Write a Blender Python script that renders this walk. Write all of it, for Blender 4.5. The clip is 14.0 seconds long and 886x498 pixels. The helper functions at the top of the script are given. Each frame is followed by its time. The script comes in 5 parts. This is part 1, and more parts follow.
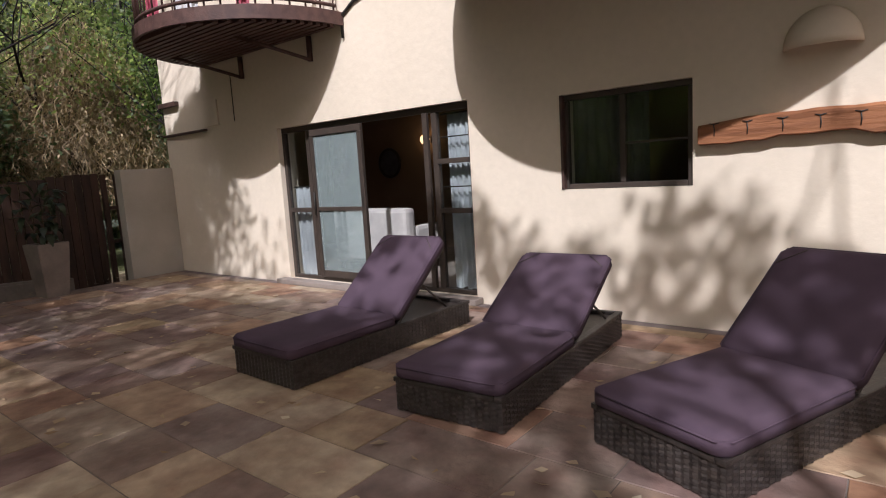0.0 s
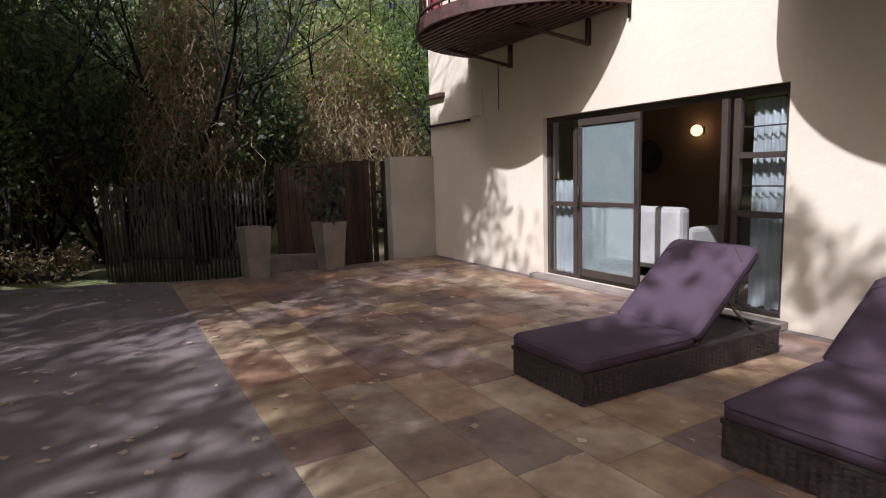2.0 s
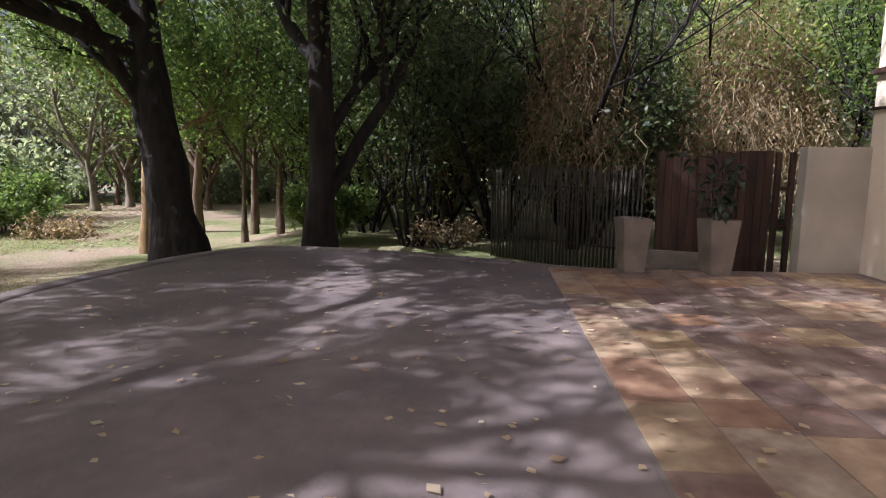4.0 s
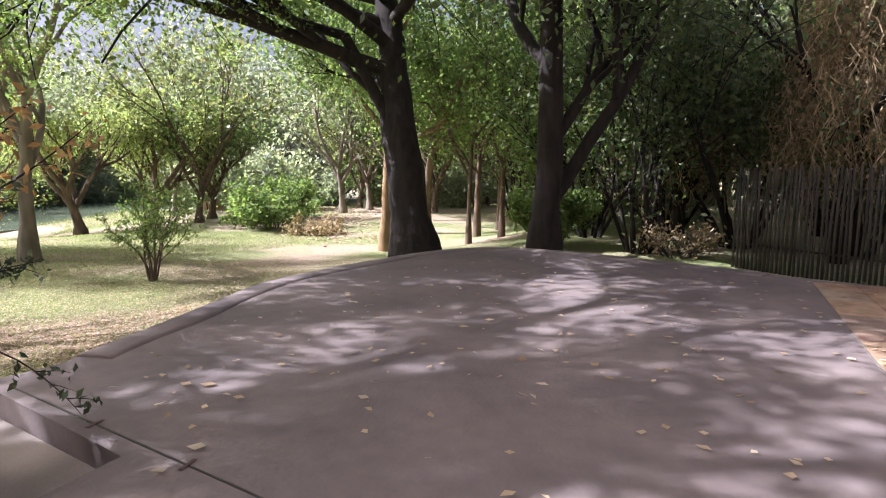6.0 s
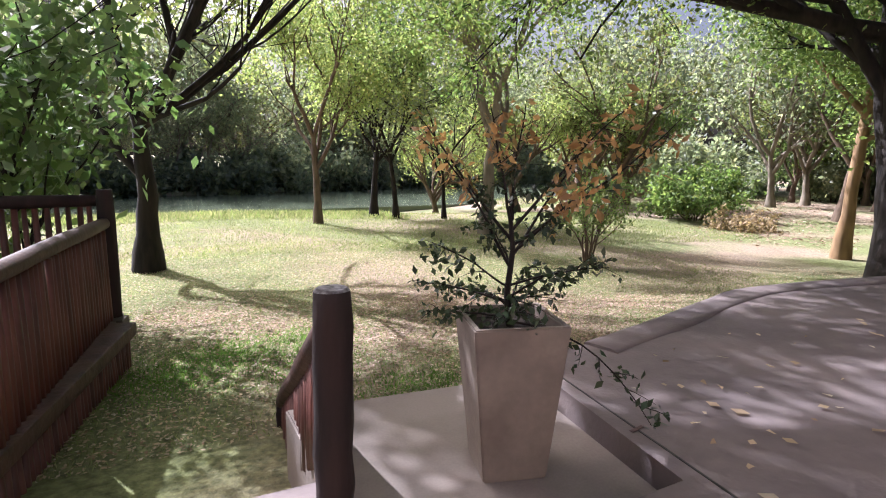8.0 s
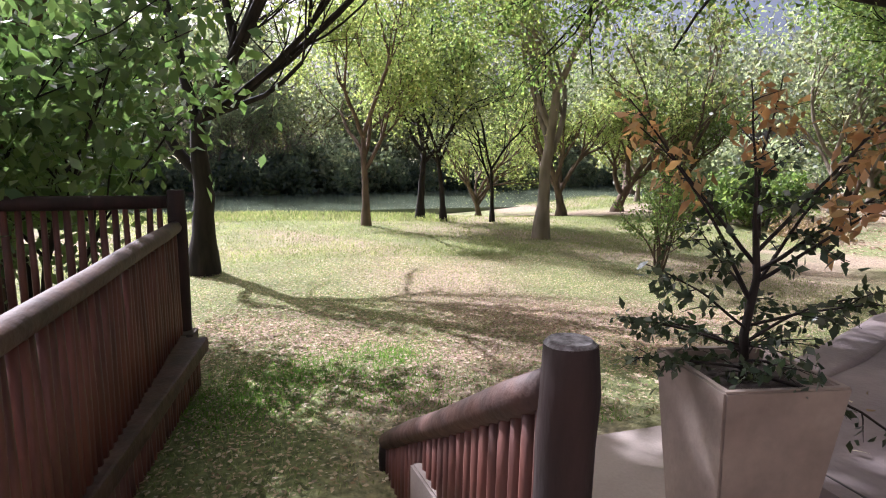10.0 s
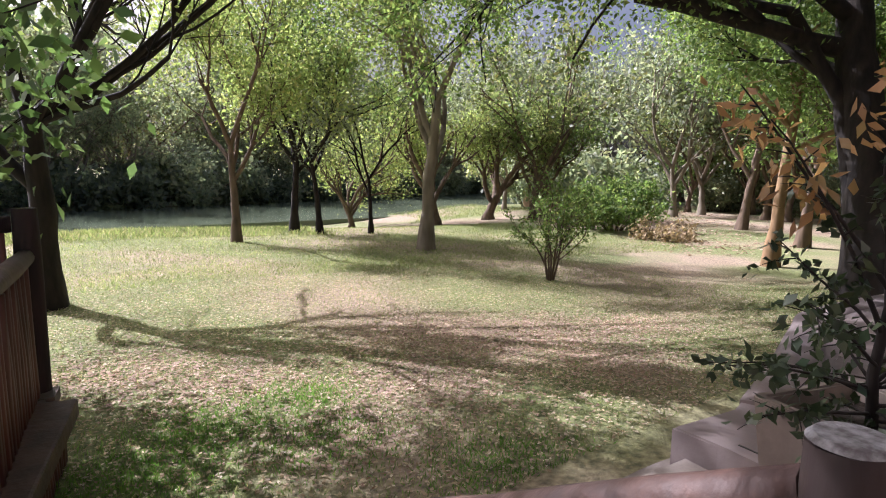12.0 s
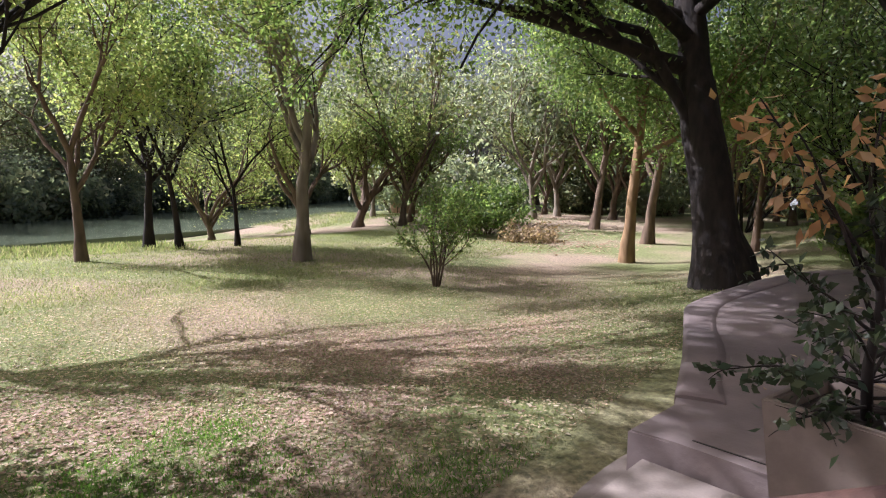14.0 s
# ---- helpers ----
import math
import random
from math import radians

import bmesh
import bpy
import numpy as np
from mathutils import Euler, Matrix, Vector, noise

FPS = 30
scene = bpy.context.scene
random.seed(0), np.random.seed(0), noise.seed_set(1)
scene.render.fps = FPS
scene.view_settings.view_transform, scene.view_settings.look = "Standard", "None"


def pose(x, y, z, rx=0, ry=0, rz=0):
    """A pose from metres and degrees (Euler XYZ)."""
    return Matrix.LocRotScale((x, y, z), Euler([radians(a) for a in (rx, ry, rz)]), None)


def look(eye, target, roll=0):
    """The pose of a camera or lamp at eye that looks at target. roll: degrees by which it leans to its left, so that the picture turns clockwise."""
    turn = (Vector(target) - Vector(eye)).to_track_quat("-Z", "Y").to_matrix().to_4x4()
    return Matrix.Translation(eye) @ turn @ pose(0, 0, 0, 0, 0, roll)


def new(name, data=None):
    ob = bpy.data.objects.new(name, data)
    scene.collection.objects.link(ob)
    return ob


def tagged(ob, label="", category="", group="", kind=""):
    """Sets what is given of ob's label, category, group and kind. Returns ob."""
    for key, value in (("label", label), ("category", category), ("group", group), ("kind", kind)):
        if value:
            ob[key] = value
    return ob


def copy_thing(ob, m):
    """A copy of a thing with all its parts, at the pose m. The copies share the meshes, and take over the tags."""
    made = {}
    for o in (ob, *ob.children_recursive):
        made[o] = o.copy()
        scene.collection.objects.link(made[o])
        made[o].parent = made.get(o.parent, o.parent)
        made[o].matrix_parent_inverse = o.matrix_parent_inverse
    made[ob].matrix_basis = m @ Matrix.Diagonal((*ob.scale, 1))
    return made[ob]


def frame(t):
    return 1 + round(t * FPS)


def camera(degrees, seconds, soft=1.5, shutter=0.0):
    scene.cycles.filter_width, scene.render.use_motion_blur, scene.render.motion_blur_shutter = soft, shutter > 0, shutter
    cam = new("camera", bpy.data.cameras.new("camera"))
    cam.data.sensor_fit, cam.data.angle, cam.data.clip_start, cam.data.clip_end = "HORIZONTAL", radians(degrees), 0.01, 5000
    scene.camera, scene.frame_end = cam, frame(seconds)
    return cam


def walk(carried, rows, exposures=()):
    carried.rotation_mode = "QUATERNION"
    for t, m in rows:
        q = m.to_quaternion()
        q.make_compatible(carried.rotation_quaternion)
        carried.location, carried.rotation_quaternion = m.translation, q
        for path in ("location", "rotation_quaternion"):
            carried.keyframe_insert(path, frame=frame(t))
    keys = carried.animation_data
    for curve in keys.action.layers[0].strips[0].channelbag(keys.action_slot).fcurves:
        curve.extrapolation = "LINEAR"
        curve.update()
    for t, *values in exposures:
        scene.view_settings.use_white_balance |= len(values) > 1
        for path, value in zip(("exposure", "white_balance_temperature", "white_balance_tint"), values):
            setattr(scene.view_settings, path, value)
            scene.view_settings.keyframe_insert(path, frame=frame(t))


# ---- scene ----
cam = camera(74.94, 14.0, soft=1.1)
PATH = [
    (0, look((-0.425, 1.047, 1.425), (-2.275, 3.374, 1.023), -3.52)),
    (0.5, look((-0.596, 1.099, 1.440), (-2.617, 3.281, 1.047), -3.09)),
    (1, look((-0.753, 1.098, 1.452), (-2.949, 3.104, 1.058), -2.69)),
    (1.5, look((-0.919, 1.010, 1.457), (-3.318, 2.766, 1.060), -2.26)),
    (2, look((-1.101, 0.932, 1.455), (-3.674, 2.423, 1.064), -1.80)),
    (2.5, look((-1.299, 0.893, 1.457), (-4.018, 2.099, 1.067), -1.36)),
    (3, look((-1.471, 0.868, 1.467), (-4.370, 1.525, 1.066), -0.91)),
    (3.5, look((-1.544, 0.843, 1.473), (-4.513, 0.990, 1.071), -0.79)),
    (3.7, look((-1.580, 0.810, 1.463), (-4.552, 0.791, 1.052), -0.17)),
    (5.8, look((-1.674, 0.605, 1.380), (-4.408, -0.563, 0.985), -0.44)),
    (6, look((-1.641, 0.533, 1.386), (-4.325, -0.749, 0.990), -0.27)),
    (6.5, look((-1.533, 0.349, 1.414), (-4.061, -1.211, 0.995), -0.55)),
    (7, look((-1.451, 0.141, 1.438), (-3.660, -1.842, 0.999), -0.68)),
    (7.5, look((-1.373, -0.117, 1.460), (-3.093, -2.533, 1.008), 0.04)),
    (8.2, look((-1.243, -0.454, 1.467), (-2.462, -3.154, 0.992), 0.58)),
    (8.7, look((-1.136, -0.702, 1.446), (-2.251, -3.447, 0.974), 0.76)),
    (10.8, look((-0.877, -1.664, 1.419), (-2.246, -4.297, 0.981), 0.97)),
    (11, look((-0.847, -1.763, 1.411), (-2.315, -4.344, 0.985), 1.06)),
    (11.5, look((-0.804, -2.021, 1.409), (-2.456, -4.490, 0.991), 0.85)),
    (12, look((-0.745, -2.201, 1.404), (-2.529, -4.580, 1.000), 0.64)),
    (12.5, look((-0.650, -2.351, 1.403), (-2.602, -4.594, 1.009), 0.33)),
    (13, look((-0.579, -2.494, 1.429), (-2.710, -4.570, 1.045), 0.22)),
    (13.5, look((-0.555, -2.613, 1.441), (-2.767, -4.605, 1.064), 0.18)),
    (14, look((-0.509, -2.687, 1.429), (-2.805, -4.582, 1.061), 0.02)),
]
EXPOSURES = [(0, 0.03, 5850, 14), (1.5, 0.22, 5650, 13), (3, 0.4, 5650, 15), (6, 1.66, 5650, 18), (7.5, 1.5, 5600, 19), (11, 1.24, 5650, 20), (14, 0.98, 5700, 20)]
walk(cam, PATH, EXPOSURES)

# ---- world and sun ----
SUN_WAY = Vector((0.45, -1.0, 1.09)).normalized()
world = bpy.data.worlds.new("sky_world")
scene.world = world
world.use_nodes = True
wn = world.node_tree.nodes
sky = wn.new("ShaderNodeTexSky")
sky.sky_type = "NISHITA"
sky.sun_disc = False
sky.sun_elevation = math.asin(SUN_WAY.z)
sky.sun_rotation = math.atan2(SUN_WAY.x, SUN_WAY.y)
sky.air_density = 0.6
sky.dust_density = 10.0
sky.ozone_density = 0.1
wn["Background"].inputs[1].default_value = 0.078
world.node_tree.links.new(sky.outputs[0], wn["Background"].inputs[0])
sun = new("sun", bpy.data.lights.new("sun", "SUN"))
sun.data.energy = 5.0
sun.data.angle = radians(0.6)
sun.data.color = (1.0, 0.96, 0.92)
sun.matrix_world = look(SUN_WAY * 60, (0, 0, 0))

# ---- materials ----


def material(name, colour, rough=0.8, colour2=None, scale=6.0, detail=6.0, bump=0.0, bump_scale=40.0, metal=0.0,
             stretch=(1, 1, 1), fine=0.0, fine_scale=60.0, spec=0.4, per_object=None, per_island=None, translucent=0.0,
             contrast=(0.35, 0.65), object_space=False):
    """A rough surface whose two colours mix by a broad noise, with a fine grain and a bump."""
    m = bpy.data.materials.new(name)
    m.use_nodes = True
    nt = m.node_tree
    n, link = nt.nodes, nt.links.new
    b = n["Principled BSDF"]
    b.inputs["Roughness"].default_value = rough
    b.inputs["Metallic"].default_value = metal
    b.inputs["Specular IOR Level"].default_value = spec
    co = n.new("ShaderNodeTexCoord")
    geo = n.new("ShaderNodeNewGeometry")
    mp = n.new("ShaderNodeMapping")
    mp.inputs["Scale"].default_value = stretch
    link(co.outputs["Object"] if object_space else geo.outputs["Position"], mp.inputs["Vector"])
    base = n.new("ShaderNodeMix")
    base.data_type = "RGBA"
    base.inputs["A"].default_value = (*colour, 1)
    base.inputs["B"].default_value = (*(colour2 or [c * 0.75 for c in colour]), 1)
    nz = n.new("ShaderNodeTexNoise")
    nz.inputs["Scale"].default_value = scale
    nz.inputs["Detail"].default_value = detail
    link(mp.outputs[0], nz.inputs["Vector"])
    rmp = n.new("ShaderNodeMapRange")
    rmp.inputs["From Min"].default_value, rmp.inputs["From Max"].default_value = contrast
    link(nz.outputs["Fac"], rmp.inputs["Value"])
    link(rmp.outputs[0], base.inputs["Factor"])
    out = base.outputs["Result"]
    if per_object or per_island:
        rampn = n.new("ShaderNodeValToRGB")
        cols = per_object or per_island
        el = rampn.color_ramp.elements
        while len(el) < len(cols):
            el.new(0.5)
        for i, c in enumerate(cols):
            el[i].position = i / max(1, len(cols) - 1)
            el[i].color = (*c, 1)
        if per_object:
            oi = n.new("ShaderNodeObjectInfo")
            link(oi.outputs["Random"], rampn.inputs[0])
        else:
            link(geo.outputs["Random Per Island"], rampn.inputs[0])
        mul = n.new("ShaderNodeMix")
        mul.data_type = "RGBA"
        mul.blend_type = "MULTIPLY"
        mul.inputs["Factor"].default_value = 1
        link(out, mul.inputs["A"])
        link(rampn.outputs[0], mul.inputs["B"])
        out = mul.outputs["Result"]
    fz = None
    if fine or bump:
        fz = n.new("ShaderNodeTexNoise")
        fz.inputs["Scale"].default_value = fine_scale if fine else bump_scale
        fz.inputs["Detail"].default_value = 5
        link(mp.outputs[0], fz.inputs["Vector"])
    if fine:
        fr = n.new("ShaderNodeMapRange")
        fr.inputs["To Min"].default_value, fr.inputs["To Max"].default_value = 1 - fine, 1 + fine
        link(fz.outputs["Fac"], fr.inputs["Value"])
        m2 = n.new("ShaderNodeMix")
        m2.data_type = "RGBA"
        m2.blend_type = "MULTIPLY"
        m2.inputs["Factor"].default_value = 1
        link(out, m2.inputs["A"])
        link(fr.outputs[0], m2.inputs["B"])
        out = m2.outputs["Result"]
    link(out, b.inputs["Base Color"])
    if bump:
        bz = n.new("ShaderNodeTexNoise")
        bz.inputs["Scale"].default_value = bump_scale
        bz.inputs["Detail"].default_value = 6
        link(mp.outputs[0], bz.inputs["Vector"])
        bp = n.new("ShaderNodeBump")
        bp.inputs["Strength"].default_value = bump
        bp.inputs["Distance"].default_value = 0.02
        link(bz.outputs["Fac"], bp.inputs["Height"])
        link(bp.outputs[0], b.inputs["Normal"])
    if translucent:
        tr = n.new("ShaderNodeBsdfTranslucent")
        tint = n.new("ShaderNodeMix")
        tint.data_type = "RGBA"
        tint.blend_type = "MULTIPLY"
        tint.inputs["Factor"].default_value = 1
        tint.inputs["B"].default_value = (0.95, 1.0, 0.65, 1)
        link(out, tint.inputs["A"])
        bright = n.new("ShaderNodeVectorMath")
        bright.operation = "SCALE"
        bright.inputs["Scale"].default_value = 2.2
        link(tint.outputs["Result"], bright.inputs[0])
        link(bright.outputs[0], tr.inputs["Color"])
        mx = n.new("ShaderNodeMixShader")
        mx.inputs[0].default_value = translucent
        link(b.outputs[0], mx.inputs[1])
        link(tr.outputs[0], mx.inputs[2])
        link(mx.outputs[0], n["Material Output"].inputs["Surface"])
    return m


PLASTER = material("wall_plaster", (0.72, 0.62, 0.50), 0.9, (0.67, 0.575, 0.46), 0.9, 8, 0.25, 9.0, fine=0.06, fine_scale=14)
PLASTER_GREY = material("gate_wall_plaster", (0.50, 0.45, 0.38), 0.9, (0.40, 0.36, 0.30), 1.2, 8, 0.25, 12.0, fine=0.08)
CONCRETE = material("patio_screed", (0.19, 0.15, 0.14), 0.75, (0.125, 0.10, 0.098), 0.9, 10, 0.2, 30.0, fine=0.22, fine_scale=7)
CONCRETE_PALE = material("step_screed", (0.29, 0.24, 0.21), 0.85, (0.20, 0.165, 0.145), 1.5, 8, 0.15, 30.0, fine=0.14)
STONE = material("sandstone_tile", (0.98, 0.94, 0.88), 0.55, (0.50, 0.38, 0.34), 3.2, 10, 0.35, 16.0, fine=0.42, fine_scale=9,
                 per_object=[(0.36, 0.26, 0.19), (0.25, 0.195, 0.175), (0.42, 0.32, 0.19), (0.22, 0.165, 0.16), (0.38, 0.235, 0.15), (0.50, 0.41, 0.29), (0.29, 0.235, 0.20), (0.25, 0.18, 0.17)], contrast=(0.35, 0.68))
GROUT = material("tile_grout", (0.20, 0.165, 0.14), 0.95, (0.14, 0.115, 0.10), 4)
LAWN = material("lawn_ground", (0.165, 0.18, 0.07), 0.95, (0.29, 0.22, 0.155), 0.22, 9, 1.0, 40.0, fine=1.1, fine_scale=16, contrast=(0.46, 0.62))
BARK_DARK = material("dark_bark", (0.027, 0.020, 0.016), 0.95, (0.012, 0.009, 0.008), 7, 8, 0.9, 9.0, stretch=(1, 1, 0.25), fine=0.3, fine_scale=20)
BARK_GREY = material("grey_bark", (0.26, 0.22, 0.17), 0.95, (0.15, 0.12, 0.09), 5, 8, 0.8, 10.0, stretch=(1, 1, 0.3), fine=0.25, fine_scale=20)
BARK_BROWN = material("brown_bark", (0.16, 0.11, 0.075), 0.95, (0.08, 0.055, 0.04), 5, 8, 0.8, 10.0, stretch=(1, 1, 0.3), fine=0.25, fine_scale=20)
BARK_GOLD = material("yellow_bark", (0.29, 0.185, 0.095), 0.9, (0.17, 0.105, 0.055), 5, 8, 0.6, 10.0, stretch=(1, 1, 0.3), fine=0.2, fine_scale=20)


def leaf_material(name, cols, translucent=0.5, rough=0.5):
    return material(name, (1, 1, 1), rough, (0.7, 0.7, 0.7), 0.8, 2, per_island=cols, translucent=translucent, spec=0.35)


LEAF_LIME = leaf_material("yellow_green_leaves", [(0.182, 0.234, 0.0845), (0.286, 0.325, 0.13), (0.13, 0.176, 0.0715), (0.377, 0.351, 0.169)], 0.58)
LEAF_GREEN = leaf_material("green_leaves", [(0.102, 0.156, 0.054), (0.168, 0.228, 0.072), (0.072, 0.12, 0.0432), (0.228, 0.252, 0.096)], 0.55)
LEAF_DARK = leaf_material("dark_leaves", [(0.06, 0.09, 0.042), (0.112, 0.143, 0.0525), (0.045, 0.075, 0.033), (0.135, 0.128, 0.06)], 0.35)
# Pale grey-greens: the haze of distance is put into the leaf colour.
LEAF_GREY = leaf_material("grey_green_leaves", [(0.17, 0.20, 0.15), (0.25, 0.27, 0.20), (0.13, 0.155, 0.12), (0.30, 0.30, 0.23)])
LEAF_FAR_HAZED = leaf_material("hazed_far_leaves", [(0.207, 0.241, 0.179), (0.304, 0.324, 0.241), (0.152, 0.186, 0.145), (0.359, 0.345, 0.248)], 0.5)
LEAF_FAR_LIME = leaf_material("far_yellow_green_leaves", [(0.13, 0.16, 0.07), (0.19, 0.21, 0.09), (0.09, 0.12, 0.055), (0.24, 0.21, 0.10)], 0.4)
LEAF_SHRUB = leaf_material("broad_shrub_leaves", [(0.091, 0.155, 0.0546), (0.146, 0.218, 0.0728), (0.0728, 0.127, 0.0546), (0.182, 0.237, 0.109)], 0.35, 0.28)
# Bank leaves are painted lighter to stand for haze over the river.
LEAF_BANK_HAZED = leaf_material("hazed_bank_leaves", [(0.109, 0.132, 0.109), (0.171, 0.194, 0.139), (0.0855, 0.109, 0.0932), (0.232, 0.24, 0.171)], 0.55)
LEAF_DRY = leaf_material("dry_creeper_strands", [(0.345, 0.244, 0.152), (0.487, 0.365, 0.223), (0.203, 0.142, 0.0914), (0.264, 0.223, 0.122)], 0.2, 0.8)
LEAF_ORANGE = leaf_material("orange_leaves", [(0.36, 0.19, 0.09), (0.42, 0.25, 0.13), (0.28, 0.14, 0.07), (0.38, 0.27, 0.15)], 0.45)
CUSHION = material("purple_cushion_fabric", (0.085, 0.056, 0.078), 0.85, (0.068, 0.045, 0.063), 3, 4, 0.15, 300.0, fine=0.08, fine_scale=350, spec=0.2)
WICKER = material("brown_wicker", (0.068, 0.056, 0.051), 0.42, (0.036, 0.030, 0.028), 20, 3, 0.2, 60, spec=0.5, per_island=[(0.8, 0.8, 0.8), (1, 1, 1), (0.65, 0.62, 0.6), (1.15, 1.1, 1.05)])
PLANTER = material("cement_planter", (0.27, 0.22, 0.185), 0.9, (0.185, 0.147, 0.125), 3, 8, 0.2, 25.0, fine=0.12, fine_scale=30)
SOIL = material("potting_soil", (0.045, 0.032, 0.025), 1.0, (0.025, 0.018, 0.014), 20, 6, 0.6, 40)
LOG = material("dark_varnished_log", (0.026, 0.012, 0.010), 0.8, (0.013, 0.007, 0.006), 9, 6, 0.4, 20.0, stretch=(1, 1, 0.2), fine=0.2)
PALING = material("red_brown_palings", (0.125, 0.047, 0.035), 0.5, (0.06, 0.025, 0.02), 9, 6, 0.4, 20.0, stretch=(1, 1, 0.2), fine=0.2)
LOG_RAIL = material("weathered_log_rail", (0.085, 0.044, 0.033), 0.65, (0.04, 0.021, 0.017), 6, 6, 0.4, 20.0, fine=0.2)
LOG_END = material("sawn_log_end", (0.25, 0.24, 0.25), 0.9, (0.08, 0.07, 0.07), 38, 4, 0.5, 60)
DECK_WOOD = material("deck_plank_wood", (0.12, 0.085, 0.07), 0.7, (0.07, 0.05, 0.042), 5, 6, 0.4, 20.0, stretch=(1, 0.2, 1), fine=0.2)
FRAME = material("dark_brown_window_frame", (0.060, 0.045, 0.036), 0.45, (0.045, 0.034, 0.028), 8, 4, 0.05, 60)
GATE_WOOD = material("dark_gate_planks", (0.095, 0.048, 0.032), 0.8, (0.040, 0.024, 0.018), 6, 8, 0.5, 12, stretch=(1, 1, 0.15), fine=0.3)
STICKS = material("weathered_fence_sticks", (0.09, 0.075, 0.06), 0.9, (0.045, 0.038, 0.03), 8, 6, 0.4, 30, stretch=(1, 1, 0.2))
STEEL = material("rusty_brown_steel", (0.10, 0.052, 0.042), 0.6, (0.06, 0.03, 0.026), 9, 6, 0.2, 40)
WATER = material("river_water", (0.10, 0.125, 0.08), 0.16, (0.125, 0.15, 0.10), 0.1, 3, 0.08, 3.0, spec=0.5, stretch=(0.4, 1, 1))

# ---- mesh helpers ----


def part(name, bm, mat, parent=None, label=""):
    """Links a bmesh as one mesh object, under a thing or a part."""
    me = bpy.data.meshes.new(name)
    bm.to_mesh(me)
    bm.free()
    return part_mesh(name, me, mat, parent, label)


def part_mesh(name, me, mat, parent=None, label=""):
    if not me.materials:
        me.materials.append(mat)
    ob = new(name, me)
    if parent is not None:
        ob.parent = parent
    if label:
        ob["label"] = label
    return ob


def empty(name, m, label, category, group="", kind=""):
    ob = new(name)
    ob.empty_display_size = 0.1
    ob.matrix_world = m
    return tagged(ob, label, category, group, kind)


def box(bm, x0, x1, y0, y1, z0, z1, bevel=0.0, m=None):
    """Adds a box to bm, with rounded edges."""
    r = bmesh.ops.create_cube(bm, size=1, matrix=Matrix.Translation(((x0 + x1) / 2, (y0 + y1) / 2, (z0 + z1) / 2)) @ Matrix.Diagonal((x1 - x0, y1 - y0, z1 - z0, 1)))
    vs = r["verts"]
    if bevel:
        es = list({e for v in vs for e in v.link_edges})
        o = bmesh.ops.bevel(bm, geom=es, offset=bevel, segments=2, affect="EDGES", profile=0.6)
        vs = list({v for f in o["faces"] for v in f.verts} | {v for v in vs if v.is_valid})
    if m is not None:
        bmesh.ops.transform(bm, matrix=m, verts=vs)
    return vs


def boxed(x0, x1, y0, y1, z0, z1, bevel=0.0, m=None):
    bm = bmesh.new()
    box(bm, x0, x1, y0, y1, z0, z1, bevel, m)
    return bm


def tube(bm, pts, radii, sides=8, cap=True, wob=0.0, rng=random):
    """Adds a tapered tube along pts to bm."""
    rings = []
    prev = None
    for i, p in enumerate(pts):
        p = Vector(p)
        d = (Vector(pts[min(i + 1, len(pts) - 1)]) - Vector(pts[max(i - 1, 0)])).normalized()
        if prev is None:
            u = d.orthogonal().normalized()
        else:
            u = (prev - d * prev.dot(d)).normalized()
        prev = u
        v = d.cross(u)
        ring = []
        for k in range(sides):
            a = 2 * math.pi * k / sides
            r = radii[i] * (1 + rng.uniform(-wob, wob))
            ring.append(bm.verts.new(p + u * math.cos(a) * r + v * math.sin(a) * r))
        rings.append(ring)
    for a, b in zip(rings, rings[1:]):
        for k in range(sides):
            f = bm.faces.new((a[k], a[(k + 1) % sides], b[(k + 1) % sides], b[k]))
            f.smooth = True
    if cap:
        bm.faces.new(rings[0][::-1])
        bm.faces.new(rings[-1])
    return bm


def prism(outline, z0, z1, bevel=0.0):
    """A bmesh: a flat outline (counter-clockwise) pulled up from z0 to z1."""
    bm = bmesh.new()
    lo = [bm.verts.new((x, y, z0)) for x, y in outline]
    hi = [bm.verts.new((x, y, z1)) for x, y in outline]
    bm.faces.new(hi)
    bm.faces.new(lo[::-1])
    n = len(outline)
    for i in range(n):
        bm.faces.new((lo[i], lo[(i + 1) % n], hi[(i + 1) % n], hi[i]))
    if bevel:
        es = [e for e in bm.edges if all(abs(v.co.z - z1) < 1e-6 for v in e.verts)]
        bmesh.ops.bevel(bm, geom=es, offset=bevel, segments=2, affect="EDGES")
    return bm


